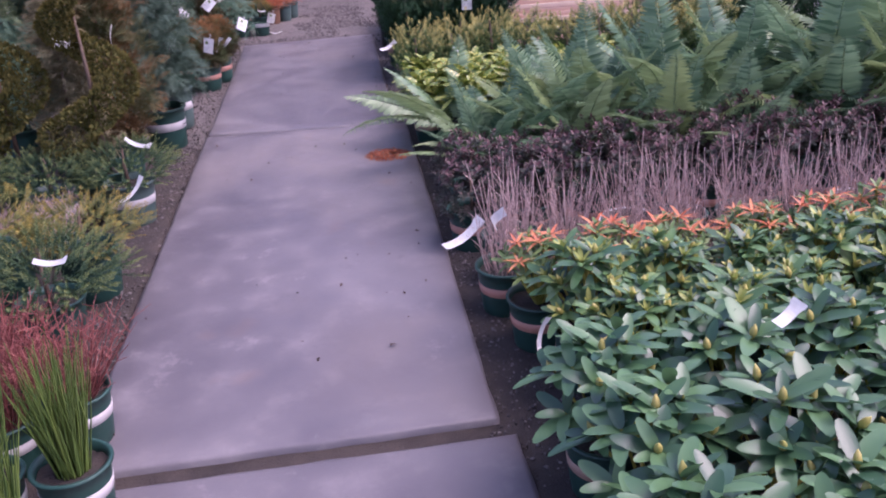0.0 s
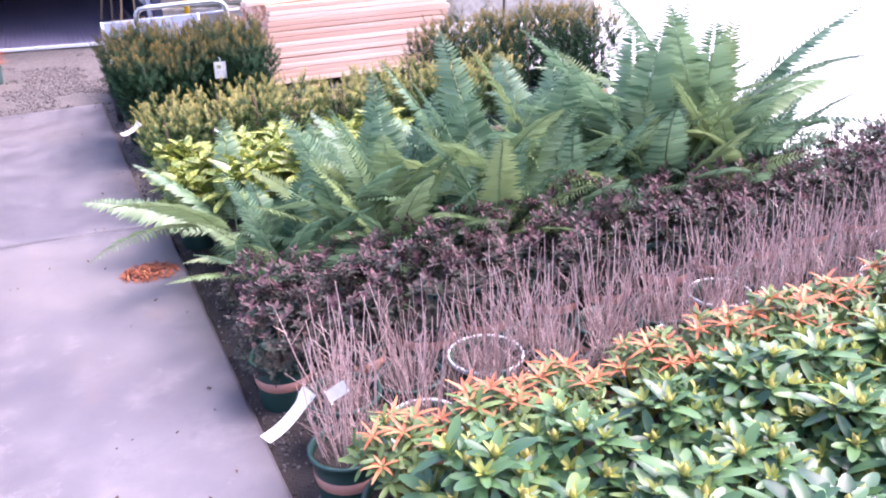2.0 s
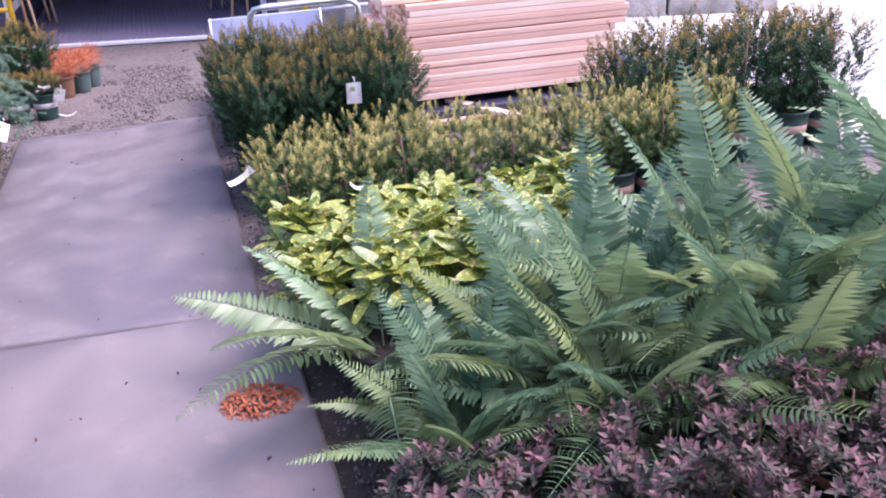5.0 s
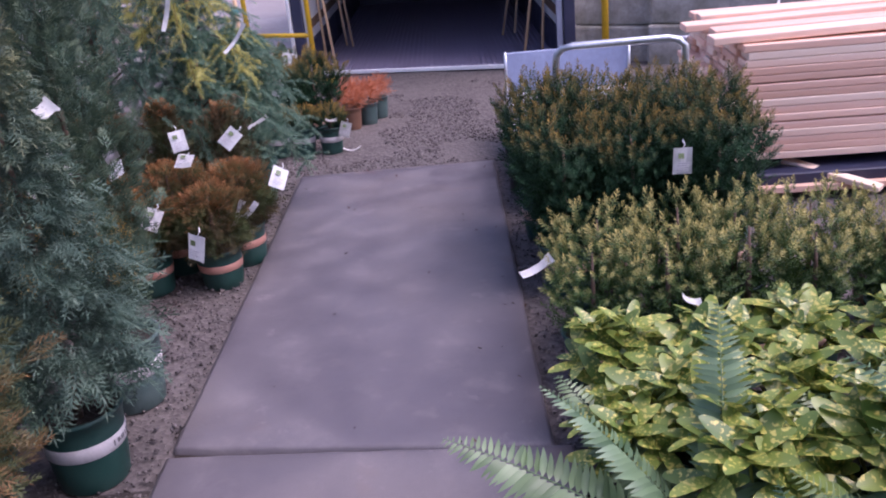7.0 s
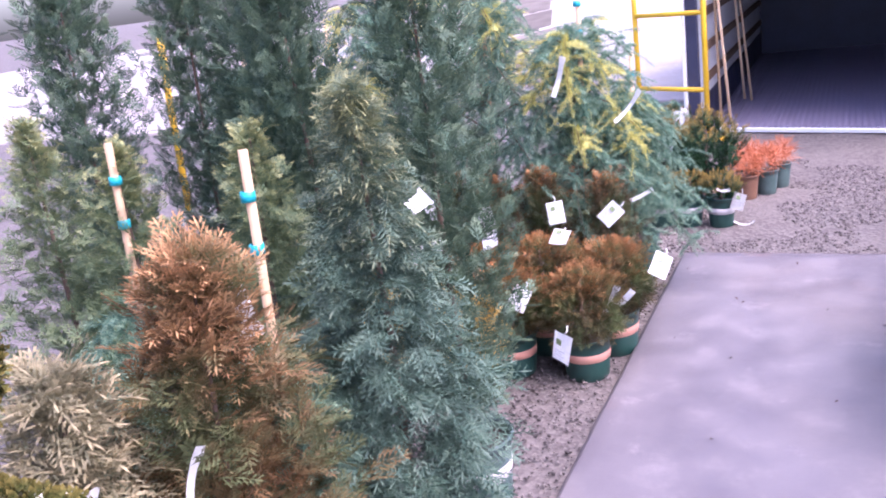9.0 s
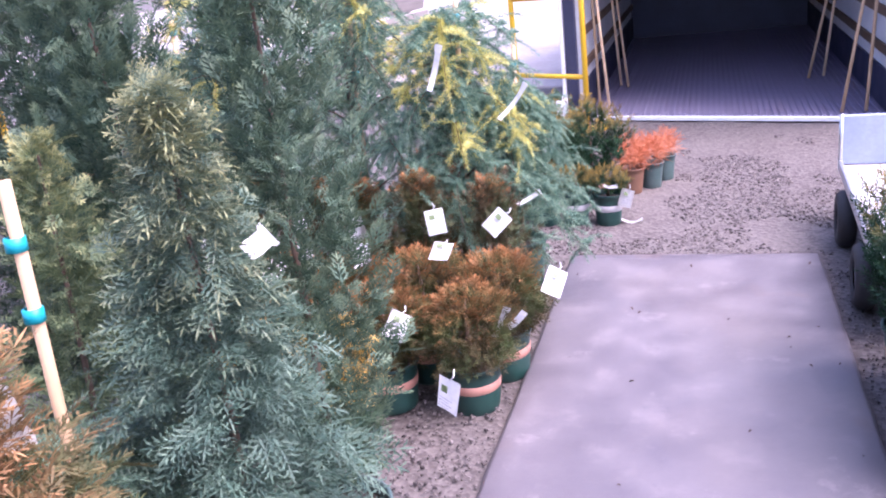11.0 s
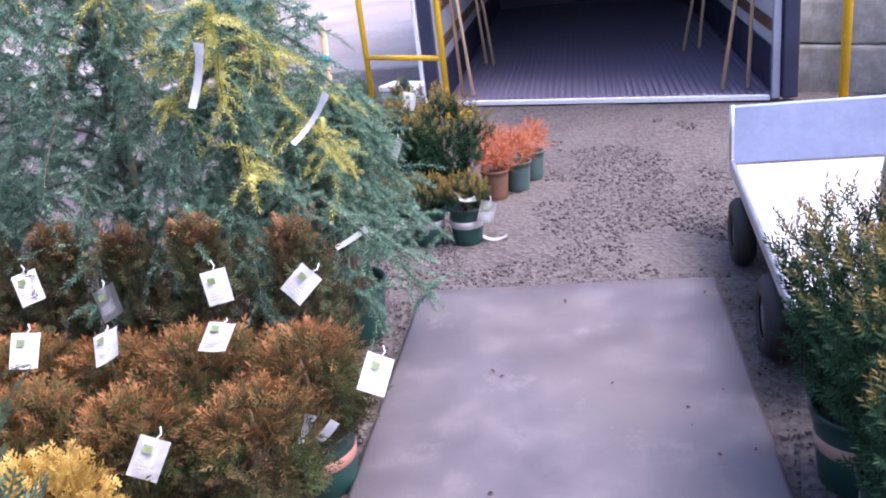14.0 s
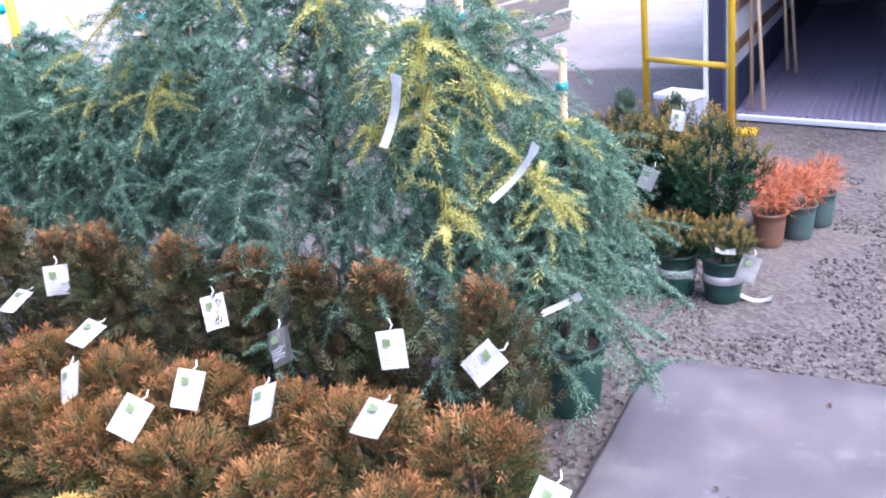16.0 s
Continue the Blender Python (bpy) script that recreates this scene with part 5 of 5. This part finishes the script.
def twiggy(name, label, material, height, count, radius, pot_mat=None, straight=0.2, pot=(0.10, 0.18), thick=0.0016):
    r = root(name, Matrix.Identity(4), label, "shrub")
    add_pot(r, pot[0], pot[1], pot_mat, MAT_BAND_WHITE)
    bm = bmesh.new()
    for k in range(count):
        a, rr = k * 2.399, radius * math.sqrt((k + 0.5) / count)
        x, y, h = math.cos(a) * rr, math.sin(a) * rr, height * RNG.uniform(0.55, 1.05)
        p0 = Vector((x * 0.5, y * 0.5, pot[1] * 0.8))
        p2 = Vector((x * (1 + straight * 3) + RNG.normal(0, 0.02), y * (1 + straight * 3) + RNG.normal(0, 0.02), pot[1] * 0.8 + h))
        p1 = p0.lerp(p2, 0.5) + Vector((RNG.normal(0, 0.01), RNG.normal(0, 0.01), 0.02))
        tube_bm([p0, p1, p2], [thick * 1.3, thick, thick * 0.5], 3, bm, False)
        if straight > 0.15:
            for q in range(3):
                p = p1.lerp(p2, RNG.uniform(0, 0.8))
                tube_bm([p, p + Vector((RNG.normal(0, 0.03), RNG.normal(0, 0.03), RNG.uniform(0.01, 0.05)))], [thick, thick * 0.5], 3, bm, False)
    part("branchwork", bm, material, r)["kind"] = "stuff"
    return r


heath = twiggy("winter_heath", "potted heath with red-brown winter twigs", MAT_REDTWIG, 0.26, 120, 0.11, straight=0.3)
set_out(heath, [(-0.58, -3.14, 0.0), (-0.80, -3.2), (-0.86, -2.95), (-1.05, -3.15), (-1.15, -2.9)], "heaths in the bed")
dry_heath = twiggy("winter_heath", "potted heath with dry pinkish-grey twigs", MAT_TWIG, 0.2, 80, 0.11)
set_out(dry_heath, [(-1.02, -1.68, -0.03, 0.9), (-1.28, -1.66, -0.03, 0.9), (-1.55, -1.68)], "heaths in the bed")
rush = twiggy("green_rush", "potted rush with thin upright green stems", MAT_RUSH, 0.38, 150, 0.085, straight=0.05, thick=0.0022)
set_out(rush, [(-0.50, -3.50, 0.0), (-0.74, -3.52, 0.0), (-0.60, -3.78, 0.0), (-0.98, -3.5)], "rushes in the bed")


# ---- weeping cedars on stakes ----
def weeping_cedar(label, height, reach, limbs, material, tip_mat=None, tip_share=0.0, seed=1, pot=(0.13, 0.25), over=0.22):
    """A staked weeping cedar: limbs arch out and hang, set with needle tufts."""
    rg = random.Random(seed)
    r = root("weeping_cedar", Matrix.Identity(4), label, "conifer")
    add_pot(r, pot[0], pot[1], MAT_POT)
    part("trunk", tube_bm([(0.015, 0, 0.2), (0.02, 0.01, height * 0.6), (0.0, 0.0, height)], [0.014, 0.011, 0.006], 8), MAT_BARK, r)
    bm = bmesh.new()
    places = {True: [], False: []}
    for k in range(limbs):
        u = (k + 0.5) / limbs
        z0 = 0.32 + (height - 0.34) * u ** 0.8
        a = k * 2.399 + rg.uniform(-0.3, 0.3)
        ln = reach * (1.08 - 0.62 * u) * rg.uniform(0.7, 1.15)
        gold = u > 0.35 and rg.random() < tip_share * (0.3 + 1.1 * u)
        pts = []
        for i in range(7):
            s = i / 6
            z = z0 + ln * (0.35 * math.sin(min(1, s * 1.6) * math.pi / 1.6) - 0.55 * s * s)
            pts.append(Vector((math.cos(a + 0.25 * s) * ln * s ** 0.9, math.sin(a + 0.25 * s) * ln * s ** 0.9, max(0.06, z))))
        tube_bm(pts, [0.005, 0.0045, 0.004, 0.003, 0.0025, 0.002, 0.0012], 5, bm, False)
        for i in range(6):
            d = pts[i + 1] - pts[i]
            steps = 4
            for q in range(steps):
                p = pts[i] + d * (q / steps)
                places[gold and i > 2].append((p, d.normalized(), 0.75 + 0.25 * rg.random()))
            for q in range(4):
                if rg.random() < 0.97:
                    side = Vector((rg.uniform(-1, 1), rg.uniform(-1, 1), rg.uniform(-0.8, 0.45))).normalized()
                    p = pts[i] + d * rg.random()
                    sl = 0.16 * rg.uniform(0.5, 1.25)
                    last = p
                    for w in range(1, 5):
                        nx = p + side * sl * (w / 4) + Vector((0, 0, -0.35 * sl * (w / 4) ** 2))
                        nx.z = max(nx.z, 0.04)
                        places[gold and i > 2 and rg.random() < 0.8].append((last, (nx - last).normalized(), 0.7 + 0.3 * rg.random()))
                        last = nx
    part("branchwork", bm, MAT_BARK, r)["kind"] = "stuff"
    tufts = [shoot_shape(0.055, 20, 0.026, 0.0046, 1.15) for _ in range(3)]
    for key, mat, nm in ((False, material, "needles"), (True, tip_mat, "golden_needles")):
        if places[key] and mat:
            P = np.array([tuple(p[0]) for p in places[key]])
            D = np.array([tuple(p[1]) for p in places[key]])
            child(nm, spread_out(nm, tufts, P, D, RNG.normal(0, 1, P.shape), np.array([p[2] for p in places[key]]), mat), r)
    stake = part("stake", tube_bm([(-0.02, 0.01, 0.15), (-0.018, 0.0, height * 0.6), (-0.03, 0.0, height + over)], 0.012, 8), MAT_STAKE, r, "bare bamboo-coloured support stake")
    for z in (height * 0.7, height + over - 0.24, height + over - 0.11):
        t = part("tie_tape", lathe_bm([(0.0135, -0.013), (0.0185, -0.012), (0.0185, 0.012), (0.0135, 0.013)], 14), MAT_TAPE, stake, "teal tie tape")
        t.location = (-0.024, 0.002, z)
    return r


c1 = weeping_cedar("staked weeping cedar with blue-green and golden hanging shoots", 1.36, 0.46, 42, MAT_CEDAR, MAT_CEDAR_GOLD, 0.36, 4)
set_out(c1, [(-0.97, 2.30)], "", jitter=0, size=0)
c2 = weeping_cedar("staked weeping cedar with dense blue-green needles", 0.98, 0.36, 40, MAT_CEDAR, None, 0.0, 5)
set_out(c2, [(-0.80, 2.60), (-2.62, 2.75, -0.03, 1.25), (-3.0, 2.5, -0.03, 1.3)], "blue weeping cedars", jitter=0, size=0.03)
c3 = weeping_cedar("staked weeping cedar with blue and golden branch tips", 1.60, 0.58, 46, MAT_CEDAR, MAT_CEDAR_GOLD, 0.30, 6)
set_out(c3, [(-1.50, 2.42), (-2.15, 2.52)], "golden weeping cedars", jitter=0, size=0.03)
c4 = weeping_cedar("staked young cedar with blue needles beside the path bed", 0.85, 0.26, 30, MAT_CEDAR, None, 0, 9, pot=(0.12, 0.22), over=0.5)
set_out(c4, [(-1.07, -0.22), (-1.67, -0.04)], "young cedars in the bed", jitter=0, size=0.03)

# ---- small pots by the gravel ----
mini = needle_plant("dwarf_yew", "small potted dwarf conifer with dark green needles", "conifer", MAT_YEW, 0.17, 0.105, 260, (0.055, 26, 0.016, 0.0038, 0.95), pot=(0.085, 0.19), pot_mat=MAT_POT, band=MAT_BAND_WHITE)
set_out(mini, [(-0.46, 3.52), (-0.66, 3.54), (-0.84, 3.56)], "small conifers by the gravel", jitter=0.01)
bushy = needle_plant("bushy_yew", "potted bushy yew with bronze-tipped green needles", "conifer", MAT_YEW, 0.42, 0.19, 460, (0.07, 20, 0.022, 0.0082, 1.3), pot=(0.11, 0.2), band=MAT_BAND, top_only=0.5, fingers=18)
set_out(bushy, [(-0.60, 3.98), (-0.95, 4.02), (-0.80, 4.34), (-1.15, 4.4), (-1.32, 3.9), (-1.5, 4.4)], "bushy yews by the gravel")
lowb = spray_plant("bronze_arborvitae", "low potted arborvitae with rusty brown tips", "conifer", MAT_THUJA_BROWN, 0.24, 0.15, 420, (0.055, 5, 0.0042, 0.15, 2), form="globe", pot=(0.1, 0.18))
set_out(lowb, [(-1.0, 3.66), (-1.3, 3.5), (-1.6, 3.7), (-1.2, 3.22), (-1.5, 3.2)], "bronze arborvitae by the gravel")
little = spray_plant("small_conifer", "small pyramidal potted conifer with grey-green foliage", "conifer", MAT_THUJA_DARK, 0.42, 0.11, 380, (0.06, 5, 0.0042, 0.15, 2), pot=(0.09, 0.17))
set_out(little, [(-0.92, 4.66), (-1.25, 4.8)], "small conifers by the gravel")


def orange_plant(pot_mat):
    r = root("orange_grass", Matrix.Identity(4), "small potted plant with tousled bright orange foliage", "plant")
    add_pot(r, 0.075, 0.17, pot_mat)
    n = 800
    d = sphere_dirs(n, -0.6)
    pos = d * RNG.uniform(0.02, 0.105, (n, 1)) + np.array((0, 0, 0.235))
    child("foliage", spread_out("foliage", [leaf_shape(0.055, 0.0032, 0.1, 0.5, 4), leaf_shape(0.045, 0.003, 0.1, -0.4, 4)], pos, d + RNG.normal(0, 0.5, (n, 3)), RNG.normal(0, 1, (n, 3)), RNG.uniform(0.7, 1.2, n), MAT_ORANGE), r)
    return r


o1, o2 = orange_plant(MAT_POT_TERRA), orange_plant(MAT_POT_GREY)
set_out(o1, [(-0.38, 4.14)], "orange plants by the gravel", jitter=0)
set_out(o2, [(-0.26, 4.26), (-0.20, 4.44), (-0.40, 4.36)], "orange plants by the gravel", jitter=0.01)


# ---- tags ----
def strip_tag(at, rx, ry, rz, length=0.15, width=0.022, bend=0.35, label="long white plastic plant tag"):
    """A narrow bent plastic strip with a notched head."""
    bm = bmesh.new()
    n = 10
    rows_ = []
    for i in range(n + 1):
        u = i / n
        w = width / 2 * (1.35 if u > 0.86 else 1)
        z = bend * length * (u - 0.5) ** 2 * 2
        rows_.append([bm.verts.new((u * length - length / 2, s * w, z)) for s in (-1, 1)])
    for a, b in zip(rows_, rows_[1:]):
        bm.faces.new((a[0], b[0], b[1], a[1]))
    bmesh.ops.solidify(bm, geom=bm.faces[:], thickness=0.0012)
    ob = part("plant_tag", bm, MAT_TAG, None)
    ob.matrix_basis = pose(*at, rx, ry, rz)
    tagged(ob, label, "tag", "plant tags")


CARD = []


def card_tag(at, rx, ry, rz, size=(0.075, 0.10)):
    """A folded white tag card on a loop, with a dark photo and grey lines of print."""
    if not CARD:
        r = root("plant_card", Matrix.Identity(4), "white printed plant tag card hung on a stem", "tag", "plant tags")
        bm = bmesh.new()
        w, h = size
        top = [bm.verts.new((x, 0.004 * math.sin(x * 60), h)) for x in np.linspace(-w / 2, w / 2, 6)]
        low = [bm.verts.new((x, 0.006 * math.cos(x * 30), 0)) for x in np.linspace(-w / 2, w / 2, 6)]
        for i in range(5):
            bm.faces.new((low[i], low[i + 1], top[i + 1], top[i]))
        bmesh.ops.solidify(bm, geom=bm.faces[:], thickness=0.001)
        part("card", bm, MAT_TAG, r)
        part("photo", box_bm((w * 0.3, 0.0012, h * 0.2), (-w * 0.12, -0.0085, h * 0.70), 0), MAT_TAG_PHOTO, r, "small printed plant photo")
        bm = bmesh.new()
        for k in range(4):
            box_bm((w * (0.62 - 0.1 * (k % 2)), 0.001, h * 0.028), (-0.006 * (k % 2), -0.0085, h * (0.42 - 0.085 * k)), 0, None, bm)
        part("print", bm, MAT_TAG_PRINT, r)
        part("tie", tube_bm([(0, 0, h * 0.97), (0.008, 0.004, h * 1.12), (0.0, 0.01, h * 1.28)], 0.002, 5), MAT_TAG, r)
        r.matrix_basis = pose(*at, rx, ry, rz)
        CARD.append(r)
    else:
        copy_thing(CARD[0], pose(*at, rx, ry, rz))


for args in (((0.68, -2.52, 0.26), 20, -22, 25, 0.18, 0.036), ((0.79, -3.28, 0.25), 70, -65, 60, 0.14, 0.022), ((0.90, -3.56, 0.32), 30, -14, 15, 0.12, 0.034), ((0.78, -2.60, 0.35), 80, 40, 100, 0.15, 0.034), ((0.61, 0.36, 0.39), 35, -20, 20, 0.12, 0.028),
             ((-0.72, -1.24, 0.36), 25, 18, -10, 0.13, 0.026), ((-0.65, -1.78, 0.31), 15, -32, 45, 0.15, 0.02), ((-0.70, -2.74, 0.43), 25, 0, -5, 0.11, 0.024), ((-0.86, -0.75, 0.76), 70, -60, 120, 0.20, 0.026), ((-0.58, 1.44, 0.30), 60, 40, 150, 0.13, 0.026),
             ((-0.63, 1.46, 0.30), 60, -60, 40, 0.12, 0.022), ((-0.335, 3.52, -0.02), 5, 0, 0, 0.12, 0.03), ((-0.62, 1.95, 1.0), 60, -48, 20, 0.17, 0.017), ((-0.91, 1.92, 1.16), 85, -72, 10, 0.18, 0.022), ((-0.94, -0.40, 1.02), 75, 80, 20, 0.15, 0.04),
             ((-0.66, 2.25, 0.52), 60, -20, 30, 0.12, 0.018), ((1.02, 0.02, 0.40), 30, 30, 10, 0.07), ((-0.44, 3.43, 0.22), 40, 10, 20, 0.08), ((1.30, -3.72, 0.50), 20, -15, 30, 0.10, 0.03), ((-0.70, 0.02, 1.12), 50, -20, 60, 0.06, 0.04), ((-1.05, -0.86, 0.80), 50, 10, 20, 0.13, 0.05)):
    strip_tag(*args)
for args in (((-0.45, 1.50, 0.39), -35, 30, 15), ((-0.94, 1.80, 0.52), -18, -8, 12), ((-0.74, 1.82, 0.52), -30, 42, -15), ((-1.25, 1.74, 0.52), -35, -28, 5), ((-1.57, 1.85, 0.53), -30, -14, 20), ((-0.86, 1.52, 0.52), -72, 3, 0), ((-1.16, 1.52, 0.50), -60, -25, 10), ((-1.42, 1.53, 0.48), -40, 8, 15),
             ((-1.49, 1.38, 0.48), -45, 28, 12), ((-1.76, 1.46, 0.49), -45, -30, 10), ((-1.99, 1.68, 0.51), -75, 10, 0), ((-2.25, 1.86, 0.56), -10, 5, 40), ((-2.48, 1.81, 0.5), -70, 0, 0), ((-0.97, 1.24, 0.33), -35, 28, 10), ((1.22, 0.87, 0.50), -8, 4, 5), ((-0.37, 3.44, 0.10), -22, 20, 8), ((-0.86, 3.80, 0.34), -10, 22, -10), ((-0.60, 0.66, 0.40), -8, 10, -30), ((-0.86, 4.4, 0.44), -20, 10, 0)):
    card_tag(*args)

# ---- litter on the slabs and loose stones ----
n = 60
LX = np.concatenate([RNG.uniform(-0.55, 0.55, 38), RNG.uniform(0.35, 0.6, 22)])
LY = np.concatenate([RNG.uniform(-3.2, 2.8, 38), RNG.uniform(-3.0, 1.5, 22)])
pos = np.stack([LX, LY, np.full(n, 0.005)], 1)
me = spread_out("leaf_litter", [leaf_shape(0.022, 0.010, 0.8, 0.6, 3), leaf_shape(0.014, 0.010, 1.0, -0.6, 3)], pos, np.concatenate([RNG.normal(0, 1, (n, 2)), np.zeros((n, 1)) + 0.1], 1), np.tile((0.0, 0, 1), (n, 1)), RNG.uniform(0.5, 1.3, n), MAT_LITTER)
tagged(new("leaf_litter", me), "scattered dark crumbs and leaf litter on the slabs", "litter", kind="stuff")
n = 420
a, q = RNG.uniform(0, math.tau, n), np.sqrt(RNG.uniform(0, 1, n))
pos = np.stack([0.50 + np.cos(a) * q * 0.125, -0.70 + np.sin(a) * q * 0.10, 0.004 + 0.03 * (1 - q) * RNG.uniform(0, 1, n)], 1)
me = spread_out("leaf_pile", [leaf_shape(0.030, 0.010, 0.5, 0.3, 3)], pos, np.concatenate([RNG.normal(0, 1, (n, 2)), RNG.normal(0, 0.25, (n, 1))], 1), np.tile((0.0, 0, 1), (n, 1)), RNG.uniform(0.6, 1.3, n), MAT_BARKMULCH)
tagged(new("leaf_pile", me), "small pile of red-brown dead leaf flakes on the slab", "leaves", kind="stuff")


def stones(name, count, area, label, size, dz=0.002, patchy=False):
    g = np.array([(1, 0, 0), (-1, 0, 0), (0, 1, 0), (0, -1, 0), (0, 0, 0.7), (0, 0, -0.7)], float)
    f = np.array([(0, 2, 4), (2, 1, 4), (1, 3, 4), (3, 0, 4), (2, 0, 5), (1, 2, 5), (3, 1, 5), (0, 3, 5)])
    shapes = [(g * RNG.uniform(0.6, 1.2, (6, 1)), f, np.zeros(6)) for _ in range(5)]
    x, y = RNG.uniform(area[0], area[1], count), RNG.uniform(area[2], area[3], count)
    if patchy:
        keep = np.array([noise.noise((i * 1.7, j * 1.7, 3)) + 0.35 * noise.noise((i * 6, j * 6, 8)) > (j - 3.6) * 0.22 - 0.12 for i, j in zip(x, y)])
        x, y, count = x[keep], y[keep], int(keep.sum())
    z = np.array([ground_height(i, j) for i, j in zip(x, y)])
    me = spread_out(name, shapes, np.stack([x, y, z + dz], 1), RNG.normal(0, 1, (count, 3)) + np.array((0, 0, 1.5)), RNG.normal(0, 1, (count, 3)), RNG.uniform(0.4, 1.0, count) ** 2 * size, MAT_STONE)
    tagged(new(name, me), label, "gravel", kind="stuff")


stones("gravel_stones", 22000, (-0.9, 1.9, 2.98, 5.7), "loose grey gravel chips in front of the trailer", 0.0165, 0.001, True)
stones("gravel_stones", 5000, (-1.0, -0.62, -3.6, 2.9), "loose grey gravel chips beside the slabs", 0.012, 0.012)
stones("gravel_stones", 4000, (0.62, 0.95, -3.6, 2.9), "loose grey gravel chips beside the slabs", 0.012, 0.012)
soil_gap = rough_slab(-0.62, 0.70, -3.43, -3.26, -0.026, 0.02, 41)
tagged(part("soil_gap", soil_gap, MAT_DIRT, None), "dark damp soil in the gap between slabs", "soil", kind="structure")
for x0, x1, y0, y1, seed in ((0.63, 4.0, -5.2, -0.05, 43), (-3.2, -0.63, -5.2, -0.10, 47)):
    bed = rough_slab(x0, x1, y0, y1, -0.024, 0.03, seed)
    tagged(part("soil_bed", bed, MAT_DIRT, None), "dark damp soil under the potted plants", "soil", kind="structure")

joint = bmesh.new()
rim = [joint.verts.new((x, y, -0.028)) for x, y in ((-0.60, 0.02), (-0.42, 0.0), (-0.20, -0.02), (0.02, -0.04), (-0.20, 0.03), (-0.42, 0.06), (-0.60, 0.085))]
joint.faces.new(rim)
base = bmesh.ops.extrude_face_region(joint, geom=joint.faces[:])
for v in (g for g in base["geom"] if isinstance(g, bmesh.types.BMVert)):
    v.co.z = -0.06
bmesh.ops.recalc_face_normals(joint, faces=joint.faces)
tagged(part("soil_gap", joint, MAT_DIRT, None), "dark damp soil in a chipped slab joint", "soil", kind="structure")
